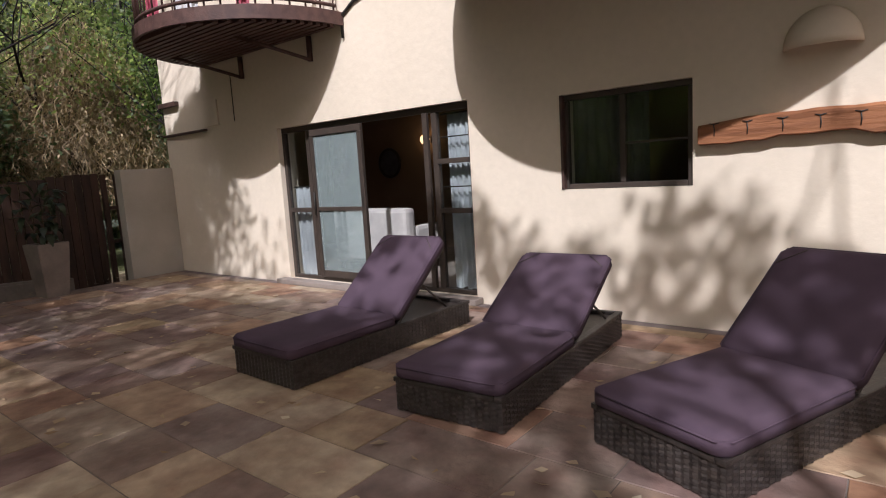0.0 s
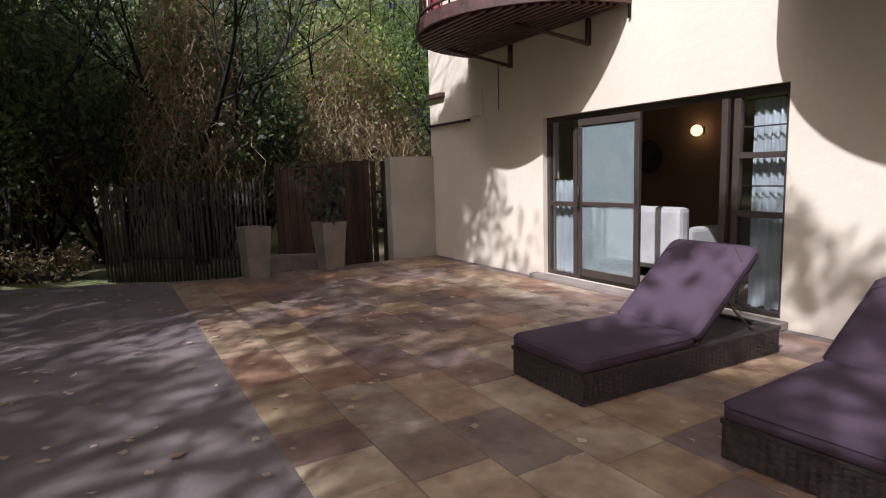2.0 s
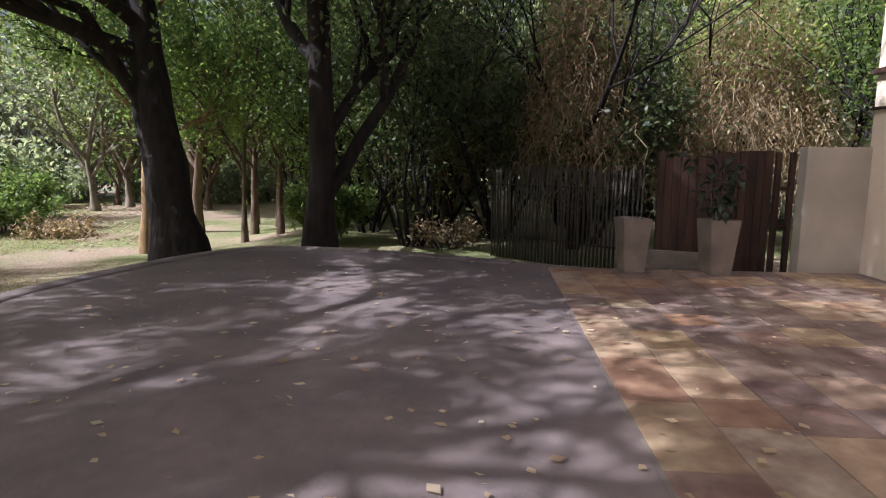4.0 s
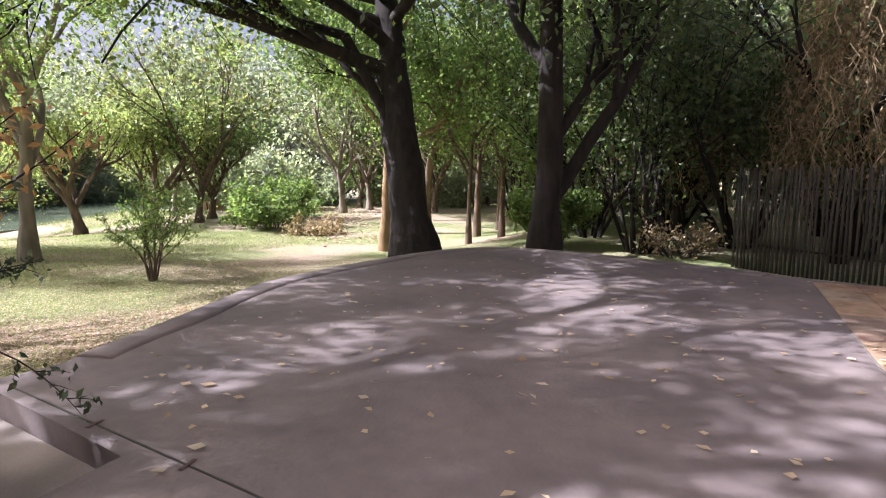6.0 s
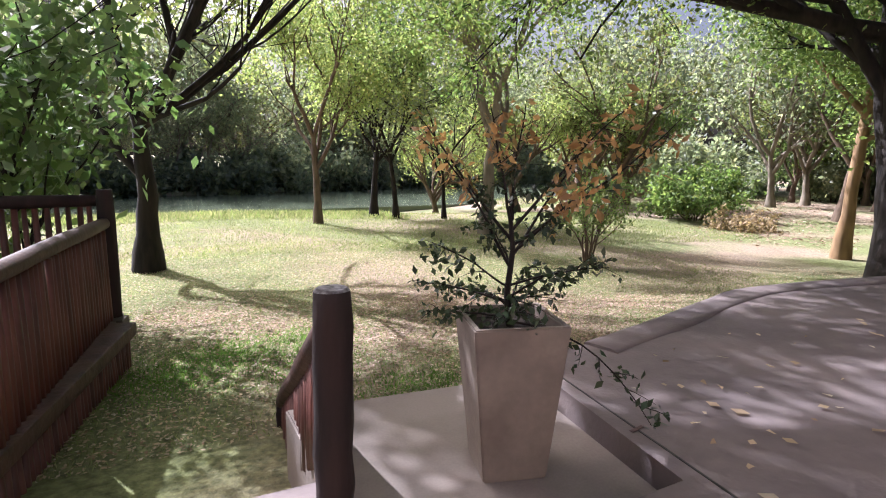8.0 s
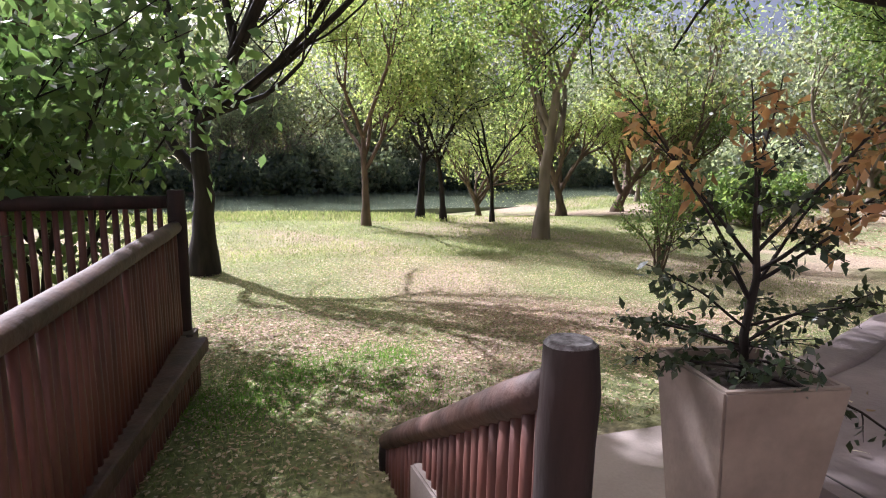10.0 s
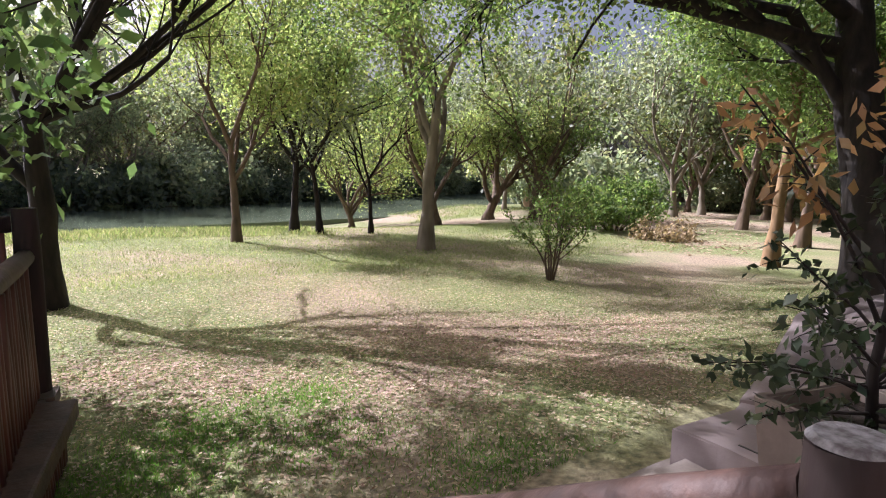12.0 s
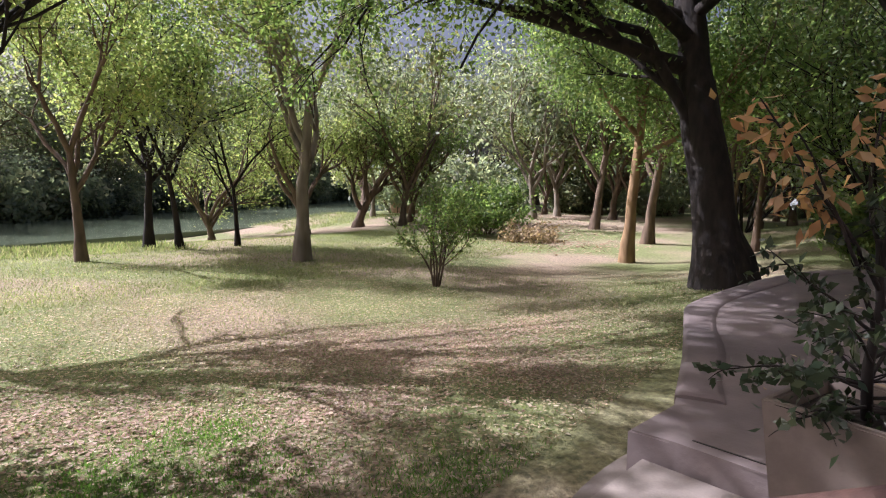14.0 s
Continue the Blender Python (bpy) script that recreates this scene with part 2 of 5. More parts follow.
def leaves_mesh(name, centres, size, rng, droop=0.3, aspect=0.5):
    """One mesh of many small folded leaves, a pair of triangles on each side of the midrib."""
    n = len(centres)
    c = np.asarray(centres, float)
    d = rng.normal(size=(n, 3))
    d[:, 2] -= droop
    d /= np.linalg.norm(d, axis=1)[:, None]
    s = rng.normal(size=(n, 3))
    s -= d * (s * d).sum(1)[:, None]
    s /= np.linalg.norm(s, axis=1)[:, None] + 1e-9
    ln = size * rng.uniform(0.6, 1.3, n)[:, None]
    w = ln * aspect * 0.5
    nrm = np.cross(d, s)
    v = np.stack([c, c + d * ln * 0.45 + s * w + nrm * w * 0.3, c + d * ln, c + d * ln * 0.45 - s * w + nrm * w * 0.3], 1).reshape(-1, 3)
    i = np.arange(n) * 4
    quads = np.stack([i, i + 1, i + 2, i + 3], 1)
    me = bpy.data.meshes.new(name)
    me.vertices.add(len(v))
    me.vertices.foreach_set("co", v.ravel())
    me.loops.add(n * 4)
    me.loops.foreach_set("vertex_index", quads.ravel())
    me.polygons.add(n)
    me.polygons.foreach_set("loop_start", np.arange(n) * 4)
    me.update(calc_edges=True)
    return me


def ground_z(x, y):
    """The height of the lawn, which falls away from the patio to the river."""
    k = min(1, max(0, (-3 - y) / 7))
    k = k * k * (3 - 2 * k)
    return -0.6 - k * (0.25 + 0.036 * min(16, max(0, -4 - x))) - 0.11 * min(10.5, max(0, -25 - y)) * min(1, max(0, (x + 30) / 15)) + 0.05 * noise.noise((x * 0.15, y * 0.15, 0))


def grow(bm, start, way, length, r, depth, rng, tips, bend=0.25, up=0.1, split=(2, 3), spread=0.7, taper=0.65, segs=5, low=-9.0):
    """Grows a limb with side limbs into bm and notes where twigs end."""
    p, d = Vector(start), Vector(way).normalized()
    pts, radii = [p.copy()], [r]
    for i in range(segs):
        d = (d + Vector((rng.gauss(0, bend), rng.gauss(0, bend), rng.gauss(0, bend) + up)) * 0.5).normalized()
        if p.z < low:
            d.z = abs(d.z) * 0.5 + 0.25
            d.normalize()
        p = p + d * length / segs
        pts.append(p.copy())
        radii.append(r * (1 - (1 - taper) * (i + 1) / segs))
        if depth <= 1:
            tips.append(p.copy())
    tube(bm, pts, radii, 9 if r > 0.12 else 6 if r > 0.04 else 4, cap=False, wob=0.06, rng=rng)
    if depth > 0:
        for k in range(rng.randint(*split) + 1):
            i = segs if k == 0 else rng.randint(max(1, segs // 2), segs)
            side = Vector((rng.gauss(0, 1), rng.gauss(0, 1), rng.gauss(0, 0.6))).normalized()
            w = (d + side * spread * rng.uniform(0.6, 1.3)).normalized()
            grow(bm, pts[i], w, length * rng.uniform(0.55, 0.85), radii[i] * rng.uniform(0.5, 0.8), depth - 1, rng, tips, bend, up, split, spread, taper, max(3, segs - 1), low)


def tree(name, base, trunk, r, limbs, bark, leaf, label, leaves=9000, leaf_size=0.11, clump=0.55, seed=1, depth=3, limb_len=2.6, up=0.12, droop=0.3, spread=0.7, category="tree", group="garden trees", flare=1.5, low=-9.0, shape=None, airy=0.4):
    """A tree: a trunk through the given points (offsets from its foot), limbs as (point on the trunk, way, length), leaves in clumps round the twigs."""
    rng = random.Random(seed)
    nr = np.random.default_rng(seed)
    ob = empty(name, pose(*base), label, category, group)
    bm = bmesh.new()
    tips = []
    pts = [Vector(p) for p in trunk]
    fine_pts, radii = [], []
    steps = 4
    for a, b in zip(pts, pts[1:]):
        for k in range(steps):
            fine_pts.append(a.lerp(b, k / steps) + Vector((rng.gauss(0, r * 0.06), rng.gauss(0, r * 0.06), 0)))
    fine_pts.append(pts[-1])
    n = len(fine_pts)
    for i in range(n):
        f = i / (n - 1)
        radii.append(r * (1 - 0.45 * f) * (1 + (flare - 1) * max(0, 1 - i / 2.0)))
    fine_pts[0] = fine_pts[0] - Vector((0, 0, 0.25))
    tube(bm, fine_pts, radii, 14, cap=False, wob=0.07, rng=rng)
    for at, way, length, lr, *rise in limbs:
        i = min(n - 1, int(at * (n - 1)))
        grow(bm, fine_pts[i], way, length, lr, depth, rng, tips, up=rise[0] if rise else up, spread=spread, low=low)
    part("trunk", bm, bark, ob)
    if leaves and tips:
        leafy = np.array([tuple(t) for t in tips])
        leafy = leafy[nr.random(len(leafy)) < airy]
        c = leafy[nr.integers(0, len(leafy), leaves)] + nr.normal(size=(leaves, 3)) * clump * nr.uniform(0.3, 1.0, (leaves, 1))
        c = c[c[:, 2] > low - 0.3]
        if shape:
            c = c[shape(c + np.array(base))]
        part_mesh("crown", leaves_mesh("crown", c, leaf_size, nr, droop), leaf, ob)
    return ob


def glass_material(name, frost=0.0, tint=(0.5, 0.56, 0.55)):
    """Clear pane: light goes through, gloss by Fresnel, and a little frosting if wanted."""
    m = bpy.data.materials.new(name)
    m.use_nodes = True
    nt = m.node_tree
    n, link = nt.nodes, nt.links.new
    n.remove(n["Principled BSDF"])
    clear = n.new("ShaderNodeBsdfTransparent")
    clear.inputs[0].default_value = (0.86, 0.9, 0.9, 1)
    dull = n.new("ShaderNodeBsdfDiffuse")
    dull.inputs[0].default_value = (*tint, 1)
    body = n.new("ShaderNodeMixShader")
    body.inputs[0].default_value = frost
    link(clear.outputs[0], body.inputs[1])
    link(dull.outputs[0], body.inputs[2])
    gloss = n.new("ShaderNodeBsdfGlossy")
    gloss.inputs["Roughness"].default_value = 0.02
    fr = n.new("ShaderNodeFresnel")
    fr.inputs[0].default_value = 1.5
    cap = n.new("ShaderNodeMath")
    cap.operation = "MINIMUM"
    cap.inputs[1].default_value = 0.22
    link(fr.outputs[0], cap.inputs[0])
    mx = n.new("ShaderNodeMixShader")
    link(cap.outputs[0], mx.inputs[0])
    link(body.outputs[0], mx.inputs[1])
    link(gloss.outputs[0], mx.inputs[2])
    link(mx.outputs[0], n["Material Output"].inputs["Surface"])
    return m


GLASS = glass_material("window_glass")
FROSTED = glass_material("frosted_door_glass", 0.34, (0.36, 0.42, 0.42))
CURTAIN = material("white_curtain_cloth", (0.78, 0.78, 0.80), 0.9, (0.68, 0.68, 0.71), 5, 4, 0.1, 80)
CURTAIN_DARK = material("grey_curtain_cloth", (0.16, 0.15, 0.16), 0.9, (0.10, 0.095, 0.10), 4, 4, 0.1, 80)
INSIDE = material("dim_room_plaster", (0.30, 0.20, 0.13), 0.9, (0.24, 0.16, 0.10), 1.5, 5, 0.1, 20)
SAWN = material("orange_brown_sawn_plank", (0.36, 0.15, 0.065), 0.7, (0.20, 0.075, 0.03), 4, 9, 0.5, 14, stretch=(0.35, 1, 2.5), fine=0.25, fine_scale=20)
WIRE = material("dark_wire", (0.03, 0.025, 0.022), 0.5)
BRICK_PALE = material("pink_plastered_ring_wall", (0.46, 0.30, 0.22), 0.9, (0.36, 0.23, 0.17), 2, 6, 0.3, 10)
LITTER = leaf_material("fallen_leaves", [(0.40, 0.30, 0.19), (0.55, 0.43, 0.30), (0.26, 0.17, 0.10), (0.62, 0.54, 0.42)], 0.15, 0.8)
GRASS = leaf_material("grass_blades", [(0.15, 0.195, 0.07), (0.21, 0.25, 0.10), (0.34, 0.31, 0.19), (0.12, 0.15, 0.06)], 0.4, 0.6)
GRASS_FRESH = leaf_material("fresh_grass_blades", [(0.07, 0.16, 0.025), (0.11, 0.23, 0.04), (0.15, 0.24, 0.05), (0.06, 0.12, 0.02)], 0.45, 0.6)
LEAF_GLOSSY = leaf_material("glossy_dark_leaves", [(0.025, 0.04, 0.02), (0.045, 0.06, 0.03), (0.03, 0.05, 0.025), (0.06, 0.07, 0.035)], 0.2, 0.3)
TOWEL = material("pink_towel_cloth", (0.6, 0.16, 0.22), 0.95, (0.5, 0.12, 0.18), 6, 4, 0.2, 90)
LAMP_GLOW = bpy.data.materials.new("warm_lamp_glass")
LAMP_GLOW.use_nodes = True
LAMP_GLOW.node_tree.nodes["Principled BSDF"].inputs["Emission Color"].default_value = (1.0, 0.62, 0.28, 1)
LAMP_GLOW.node_tree.nodes["Principled BSDF"].inputs["Emission Strength"].default_value = 2.0
LITTER_PINK = leaf_material("pink_brown_fallen_leaves", [(0.36, 0.235, 0.18), (0.48, 0.34, 0.27), (0.24, 0.14, 0.10), (0.55, 0.43, 0.35)], 0.15, 0.8)
SOFA = material("pale_grey_upholstery", (0.44, 0.42, 0.40), 0.9, (0.36, 0.34, 0.33), 4, 5, 0.2, 60)

# ---- ground, river, patio ----


def far_bank(x):
    """The line of the far river bank, which draws away to the west."""
    return -55.0 + 0.28 * max(-75, min(0, x + 4))


def build_ground():
    def axis(lo, hi, fine_lo, fine_hi, fine_step):
        a = list(np.arange(fine_lo, fine_hi, fine_step))
        v, s = fine_lo, fine_step
        while v > lo:
            s *= 1.25
            v -= s
            a.insert(0, v)
        v, s = fine_hi, fine_step
        while v < hi:
            a.append(v)
            v += s
            s *= 1.25
        return a
    xs, ys = axis(-2500, 2500, -40, 12, 0.6), axis(-2500, 2500, -76, 10, 0.6)
    verts = []
    for y in ys:
        for x in xs:
            z = ground_z(x, y) if y > -76 else -1.7
            if y < -39.0 and x > -75:
                z -= 1.0 * min(1, (-39.0 - y) / 3)
            if y < far_bank(x):
                z = -1.7
            verts.append((x, y, z))
    nx = len(xs)
    faces = [(j * nx + i, j * nx + i + 1, (j + 1) * nx + i + 1, (j + 1) * nx + i) for j in range(len(ys) - 1) for i in range(nx - 1)]
    me = bpy.data.meshes.new("ground")
    me.from_pydata(verts, [], faces)
    me.polygons.foreach_set("use_smooth", [True] * len(me.polygons))
    tagged(part_mesh("ground", me, LAWN), "mown green lawn with fallen leaves and bare patches", "lawn", kind="structure")
    bm = prism([(-110, -86), (160, -56.5), (160, -38), (-110, -38)], -2.6, -1.97)
    tagged(part("water", bm, WATER), "calm green river behind the lawn", "river", kind="structure")


build_ground()

EDGE = [(-10.05, 6.0), (-10.05, 2.4), (-10.45, 1.2), (-10.95, 0.0), (-11.4, -1.4), (-11.6, -2.6), (-11.3, -3.5), (-10.4, -4.05), (-9.05, -4.4), (-7.3, -4.6), (-6.4, -4.4), (-5.2, -4.05), (-4.15, -3.78), (-3.62, -3.88)]
RISER_X0, RISER_X1 = -3.40, -3.62
patio_outline = EDGE + [(RISER_X1, -3.62), (RISER_X0, -2.06), (-1.95, -2.0), (-1.95, -2.8), (5.5, -2.8), (5.5, 6.0)]
patio = tagged(part("patio", prism(patio_outline, -1.0, 0.0, 0.012), CONCRETE), "brown screeded concrete patio with fallen leaves", "patio", kind="structure")


def edge_lip(width, rise):
    """A rounded raised band along the curved edge of the patio."""
    line = [Vector((x, y, 0)) for x, y in EDGE[2:13]]
    fine_line = []
    for i in range(len(line) - 1):
        p0, p1, p2, p3 = line[max(0, i - 1)], line[i], line[i + 1], line[min(len(line) - 1, i + 2)]
        for k in range(5):
            f = k / 5
            fine_line.append(0.5 * (2 * p1 + (p2 - p0) * f + (2 * p0 - 5 * p1 + 4 * p2 - p3) * f * f + (3 * p1 - p0 - 3 * p2 + p3) * f ** 3))
    bm = bmesh.new()
    rings = []
    for i, q in enumerate(fine_line):
        d = (fine_line[min(i + 1, len(fine_line) - 1)] - fine_line[max(i - 1, 0)]).normalized()
        inward = Vector((-d.y, d.x, 0))
        w = width * (1 + 0.08 * math.sin(i * 0.9))
        rings.append([bm.verts.new(q + inward * a + Vector((0, 0, z))) for a, z in ((-0.02, -0.12), (-0.02, rise * 0.6), (0.03, rise), (w * 0.8, rise), (w, rise * 0.45), (w + 0.01, -0.01))])
    for ra, rb in zip(rings, rings[1:]):
        for k in range(5):
            bm.faces.new((ra[k], rb[k], rb[k + 1], ra[k + 1])).smooth = k > 0
    bm.faces.new(rings[0][::-1])
    bm.faces.new(rings[-1])
    bmesh.ops.recalc_face_normals(bm, faces=bm.faces)
    return bm


tagged(part("patio_edge", edge_lip(0.28, 0.024), CONCRETE), "raised rounded screed edge round the patio", "edge", kind="structure")
landing = tagged(part("landing", prism([(-3.63, -3.80), (-1.95, -3.95), (-1.95, -2.005), (-3.405, -2.065)], -1.0, -0.15, 0.012), CONCRETE_PALE), "pale concrete landing one step below the patio", "landing", kind="structure")
lower = [(-3.5 + 0.95 * math.cos(a), -3.75 + 0.31 * math.sin(a)) for a in np.linspace(math.pi * 1.0, math.pi * 2.0, 18)]
lower_step = tagged(part("garden_step", prism(lower, -1.0, -0.33, 0.012), CONCRETE_PALE), "rounded pale concrete step beside the lawn", "step", kind="structure")

# ---- house ----
WY = 6.0
DOOR = (-7.13, -3.93, 0.06, 2.13)
WIN = (-2.90, -1.74, 1.18, 2.04)


def wall_mesh(x0, x1, y0, y1, z0, z1, holes):
    """A wall along x from y0 (front) to y1 with holes (xa, xb, za, zb) that go through it."""
    bm = bmesh.new()
    xs = sorted({x0, x1, *(h[0] for h in holes), *(h[1] for h in holes)})
    zs = sorted({z0, z1, *(h[2] for h in holes), *(h[3] for h in holes)})

    def quad(*p):
        bm.faces.new([bm.verts.new(q) for q in p])
    for xa, xb in zip(xs, xs[1:]):
        for za, zb in zip(zs, zs[1:]):
            if any(h[0] <= xa and xb <= h[1] and h[2] <= za and zb <= h[3] for h in holes):
                continue
            quad((xa, y0, za), (xb, y0, za), (xb, y0, zb), (xa, y0, zb))
            quad((xb, y1, za), (xa, y1, za), (xa, y1, zb), (xb, y1, zb))
    for xa, xb, za, zb in holes:
        quad((xa, y0, za), (xa, y0, zb), (xa, y1, zb), (xa, y1, za))
        quad((xb, y0, zb), (xb, y0, za), (xb, y1, za), (xb, y1, zb))
        quad((xa, y0, zb), (xb, y0, zb), (xb, y1, zb), (xa, y1, zb))
        quad((xb, y0, za), (xa, y0, za), (xa, y1, za), (xb, y1, za))
    quad((x0, y0, z0), (x0, y0, z1), (x0, y1, z1), (x0, y1, z0))
    quad((x1, y0, z1), (x1, y0, z0), (x1, y1, z0), (x1, y1, z1))
    quad((x0, y0, z1), (x1, y0, z1), (x1, y1, z1), (x0, y1, z1))
    bmesh.ops.remove_doubles(bm, verts=bm.verts, dist=1e-5)
    return bm


wall_north = tagged(part("wall_north", wall_mesh(-10.15, 5.5, WY, WY + 0.28, -0.3, 6.4, [DOOR, WIN]), PLASTER), "cream plastered house wall in sun and shade", "wall", kind="structure")
tagged(part("wall_west", boxed(-10.15, -9.87, WY + 0.28, 12, -0.7, 6.4), PLASTER), "cream plastered side wall of the house", "wall", kind="structure")
tagged(part("wall_east", boxed(5.2, 5.48, -2.9, WY - 0.003, -0.3, 6.4), PLASTER), "cream plastered wall closing the patio", "wall", kind="structure")
tagged(part("wall_back", boxed(-9.87, 5.5, 11.7, 12, -0.3, 6.4), PLASTER), "plain back wall of the house", "wall", kind="structure")
tagged(part("ceiling", boxed(-9.86, 5.5, WY + 0.285, 11.69, 2.6, 2.75), PLASTER), "pale plastered ceiling of the dim room", "ceiling", kind="structure")
tagged(part("roof", boxed(-10.15, 5.5, WY, 12, 6.41, 6.6), PLASTER), "plain flat roof of the house", "roof", kind="structure")
tagged(part("floor", boxed(-9.86, 5.5, WY + 0.285, 11.69, -0.2, 0.05), GROUT), "dark floor of the room behind the sliding door", "floor", kind="structure")
tagged(part("door_step", boxed(-7.25, -3.85, WY - 0.16, WY - 0.003, 0.004, 0.07, 0.012), CONCRETE_PALE), "pale plastered sill step under the sliding door", "step", kind="structure")
gate_wall = tagged(part("gate_wall", boxed(-10.3, -10.08, 5.15, WY - 0.003, -0.7, 1.75, 0.01), PLASTER_GREY), "grey plastered wall stub beside the gate", "wall", kind="structure")


def balcony(name, cx, half, radius, z, label):
    ob = empty(name, pose(cx, WY, z), label, "balcony")
    arc = [(half * math.cos(a), -radius * math.sin(a)) for a in np.linspace(math.pi, 0, 33)]
    outline = [(x, min(y, -0.004)) for x, y in arc]
    part("floor_plate", prism(outline, 0.05, 0.12), STEEL, ob, "dark steel edged balcony floor")
    bm = bmesh.new()
    rim = [(x * 1.005, min(y * 1.005, -0.01), 0.05) for x, y in arc]
    for a, b in zip(rim, rim[1:]):
        d = Vector(b) - Vector(a)
        m = Matrix.Translation((Vector(a) + Vector(b)) / 2) @ Matrix.Rotation(math.atan2(d.y, d.x), 4, "Z")
        box(bm, -d.length / 2 - 0.005, d.length / 2 + 0.005, -0.02, 0.02, -0.06, 0.09, 0, m)
    part("rim", bm, STEEL, ob)
    n = int(2 * radius / 0.2)
    for i in range(n):
        y = -0.12 - i * (radius - 0.15) / n
        h = half / radius * math.sqrt(max(0.01, radius ** 2 - y * y)) - 0.05
        part("joist", boxed(-h, h, y - 0.03, y + 0.03, -0.03, 0.046), STEEL, ob)
    for a in np.linspace(0.04, math.pi - 0.04, 26):
        bm = bmesh.new()
        p = (half * 0.97 * math.cos(a), -radius * 0.97 * math.sin(a) - 0.02)
        tube(bm, [(p[0], p[1], 0.12), (p[0], p[1], 1.05)], [0.012, 0.012], 6)
        part("baluster", bm, STEEL, ob)
    for h in (0.22, 1.05):
        bm = bmesh.new()
        tube(bm, [(half * 0.97 * math.cos(a), -radius * 0.97 * math.sin(a) - 0.02, h) for a in np.linspace(0.02, math.pi - 0.02, 30)], [0.022] * 30, 8)
        part("handrail", bm, STEEL, ob)
    return ob


west_balcony = balcony("balcony", -7.22, 1.55, 1.55, 3.2, "round brown steel balcony with balustrade on the house wall")
for sx in (-0.55, 0.95):
    bm = bmesh.new()
    tube(bm, [(sx, -0.03, -0.02), (sx, -0.03, -0.32)], [0.035, 0.035], 6)
    tube(bm, [(sx, -0.04, -0.3), (sx - 0.5, -0.75, -0.02)], [0.025, 0.025], 6)
    part("bracket", bm, STEEL, west_balcony)
east_balcony = balcony("balcony", -1.8, 2.1, 1.7, 3.2, "round brown steel balcony above the bedroom window")

# ---- loungers ----


def cushion_mesh(x0, x1, y0, y1, z0, z1):
    """A padded cushion, a little fuller in its middle, with soft uneven edges."""
    bm = bmesh.new()
    nx, ny, r, rc = 20, 26, 0.045, 0.07
    top, bot = [], []
    for j in range(ny + 1):
        rt, rb = [], []
        for i in range(nx + 1):
            u, v = i / nx, j / ny
            x, y = x0 + (x1 - x0) * u, y0 + (y1 - y0) * v
            e = min(x - x0, x1 - x, y - y0, y1 - y)
            k = min(1.0, e / r)
            dx, dy = max(0, x0 + rc - x, x - x1 + rc), max(0, y0 + rc - y, y - y1 + rc)
            if dx > 0 and dy > 0 and math.hypot(dx, dy) > rc:
                f = 1 - rc / math.hypot(dx, dy)
                x += f * dx * (1 if x < (x0 + x1) / 2 else -1)
                y += f * dy * (1 if y < (y0 + y1) / 2 else -1)
            puff = 0.008 * math.sin(math.pi * u) ** 0.5 * math.sin(math.pi * v) ** 0.5 + 0.004 * noise.noise((x * 5, y * 5, z0))
            rt.append(bm.verts.new((x, y, z1 - 0.024 * (1 - math.sqrt(1 - (1 - k) ** 2)) + puff)))
            rb.append(bm.verts.new((x, y, z0 + 0.012 * (1 - math.sqrt(1 - (1 - k) ** 2)))))
        top.append(rt)
        bot.append(rb)
    for j in range(ny):
        for i in range(nx):
            bm.faces.new((top[j][i], top[j][i + 1], top[j + 1][i + 1], top[j + 1][i])).smooth = True
            bm.faces.new((bot[j][i], bot[j + 1][i], bot[j + 1][i + 1], bot[j][i + 1])).smooth = True
    rim = [(0, i) for i in range(nx)] + [(j, nx) for j in range(ny)] + [(ny, i) for i in range(nx, 0, -1)] + [(j, 0) for j in range(ny, 0, -1)]
    for (a, b), (c, d) in zip(rim, rim[1:] + rim[:1]):
        bm.faces.new((bot[a][b], bot[c][d], top[c][d], top[a][b])).smooth = True
    return bm


def piping(x0, x1, y0, y1, z):
    """A sewn cord round the cushion's edge."""
    bm = bmesh.new()
    c = 0.05
    pts = [(x0 + c, y0, z), (x1 - c, y0, z), (x1, y0 + c, z), (x1, y1 - c, z), (x1 - c, y1, z), (x0 + c, y1, z), (x0, y1 - c, z), (x0, y0 + c, z), (x0 + c, y0, z)]
    tube(bm, pts, [0.005] * len(pts), 6)
    return bm


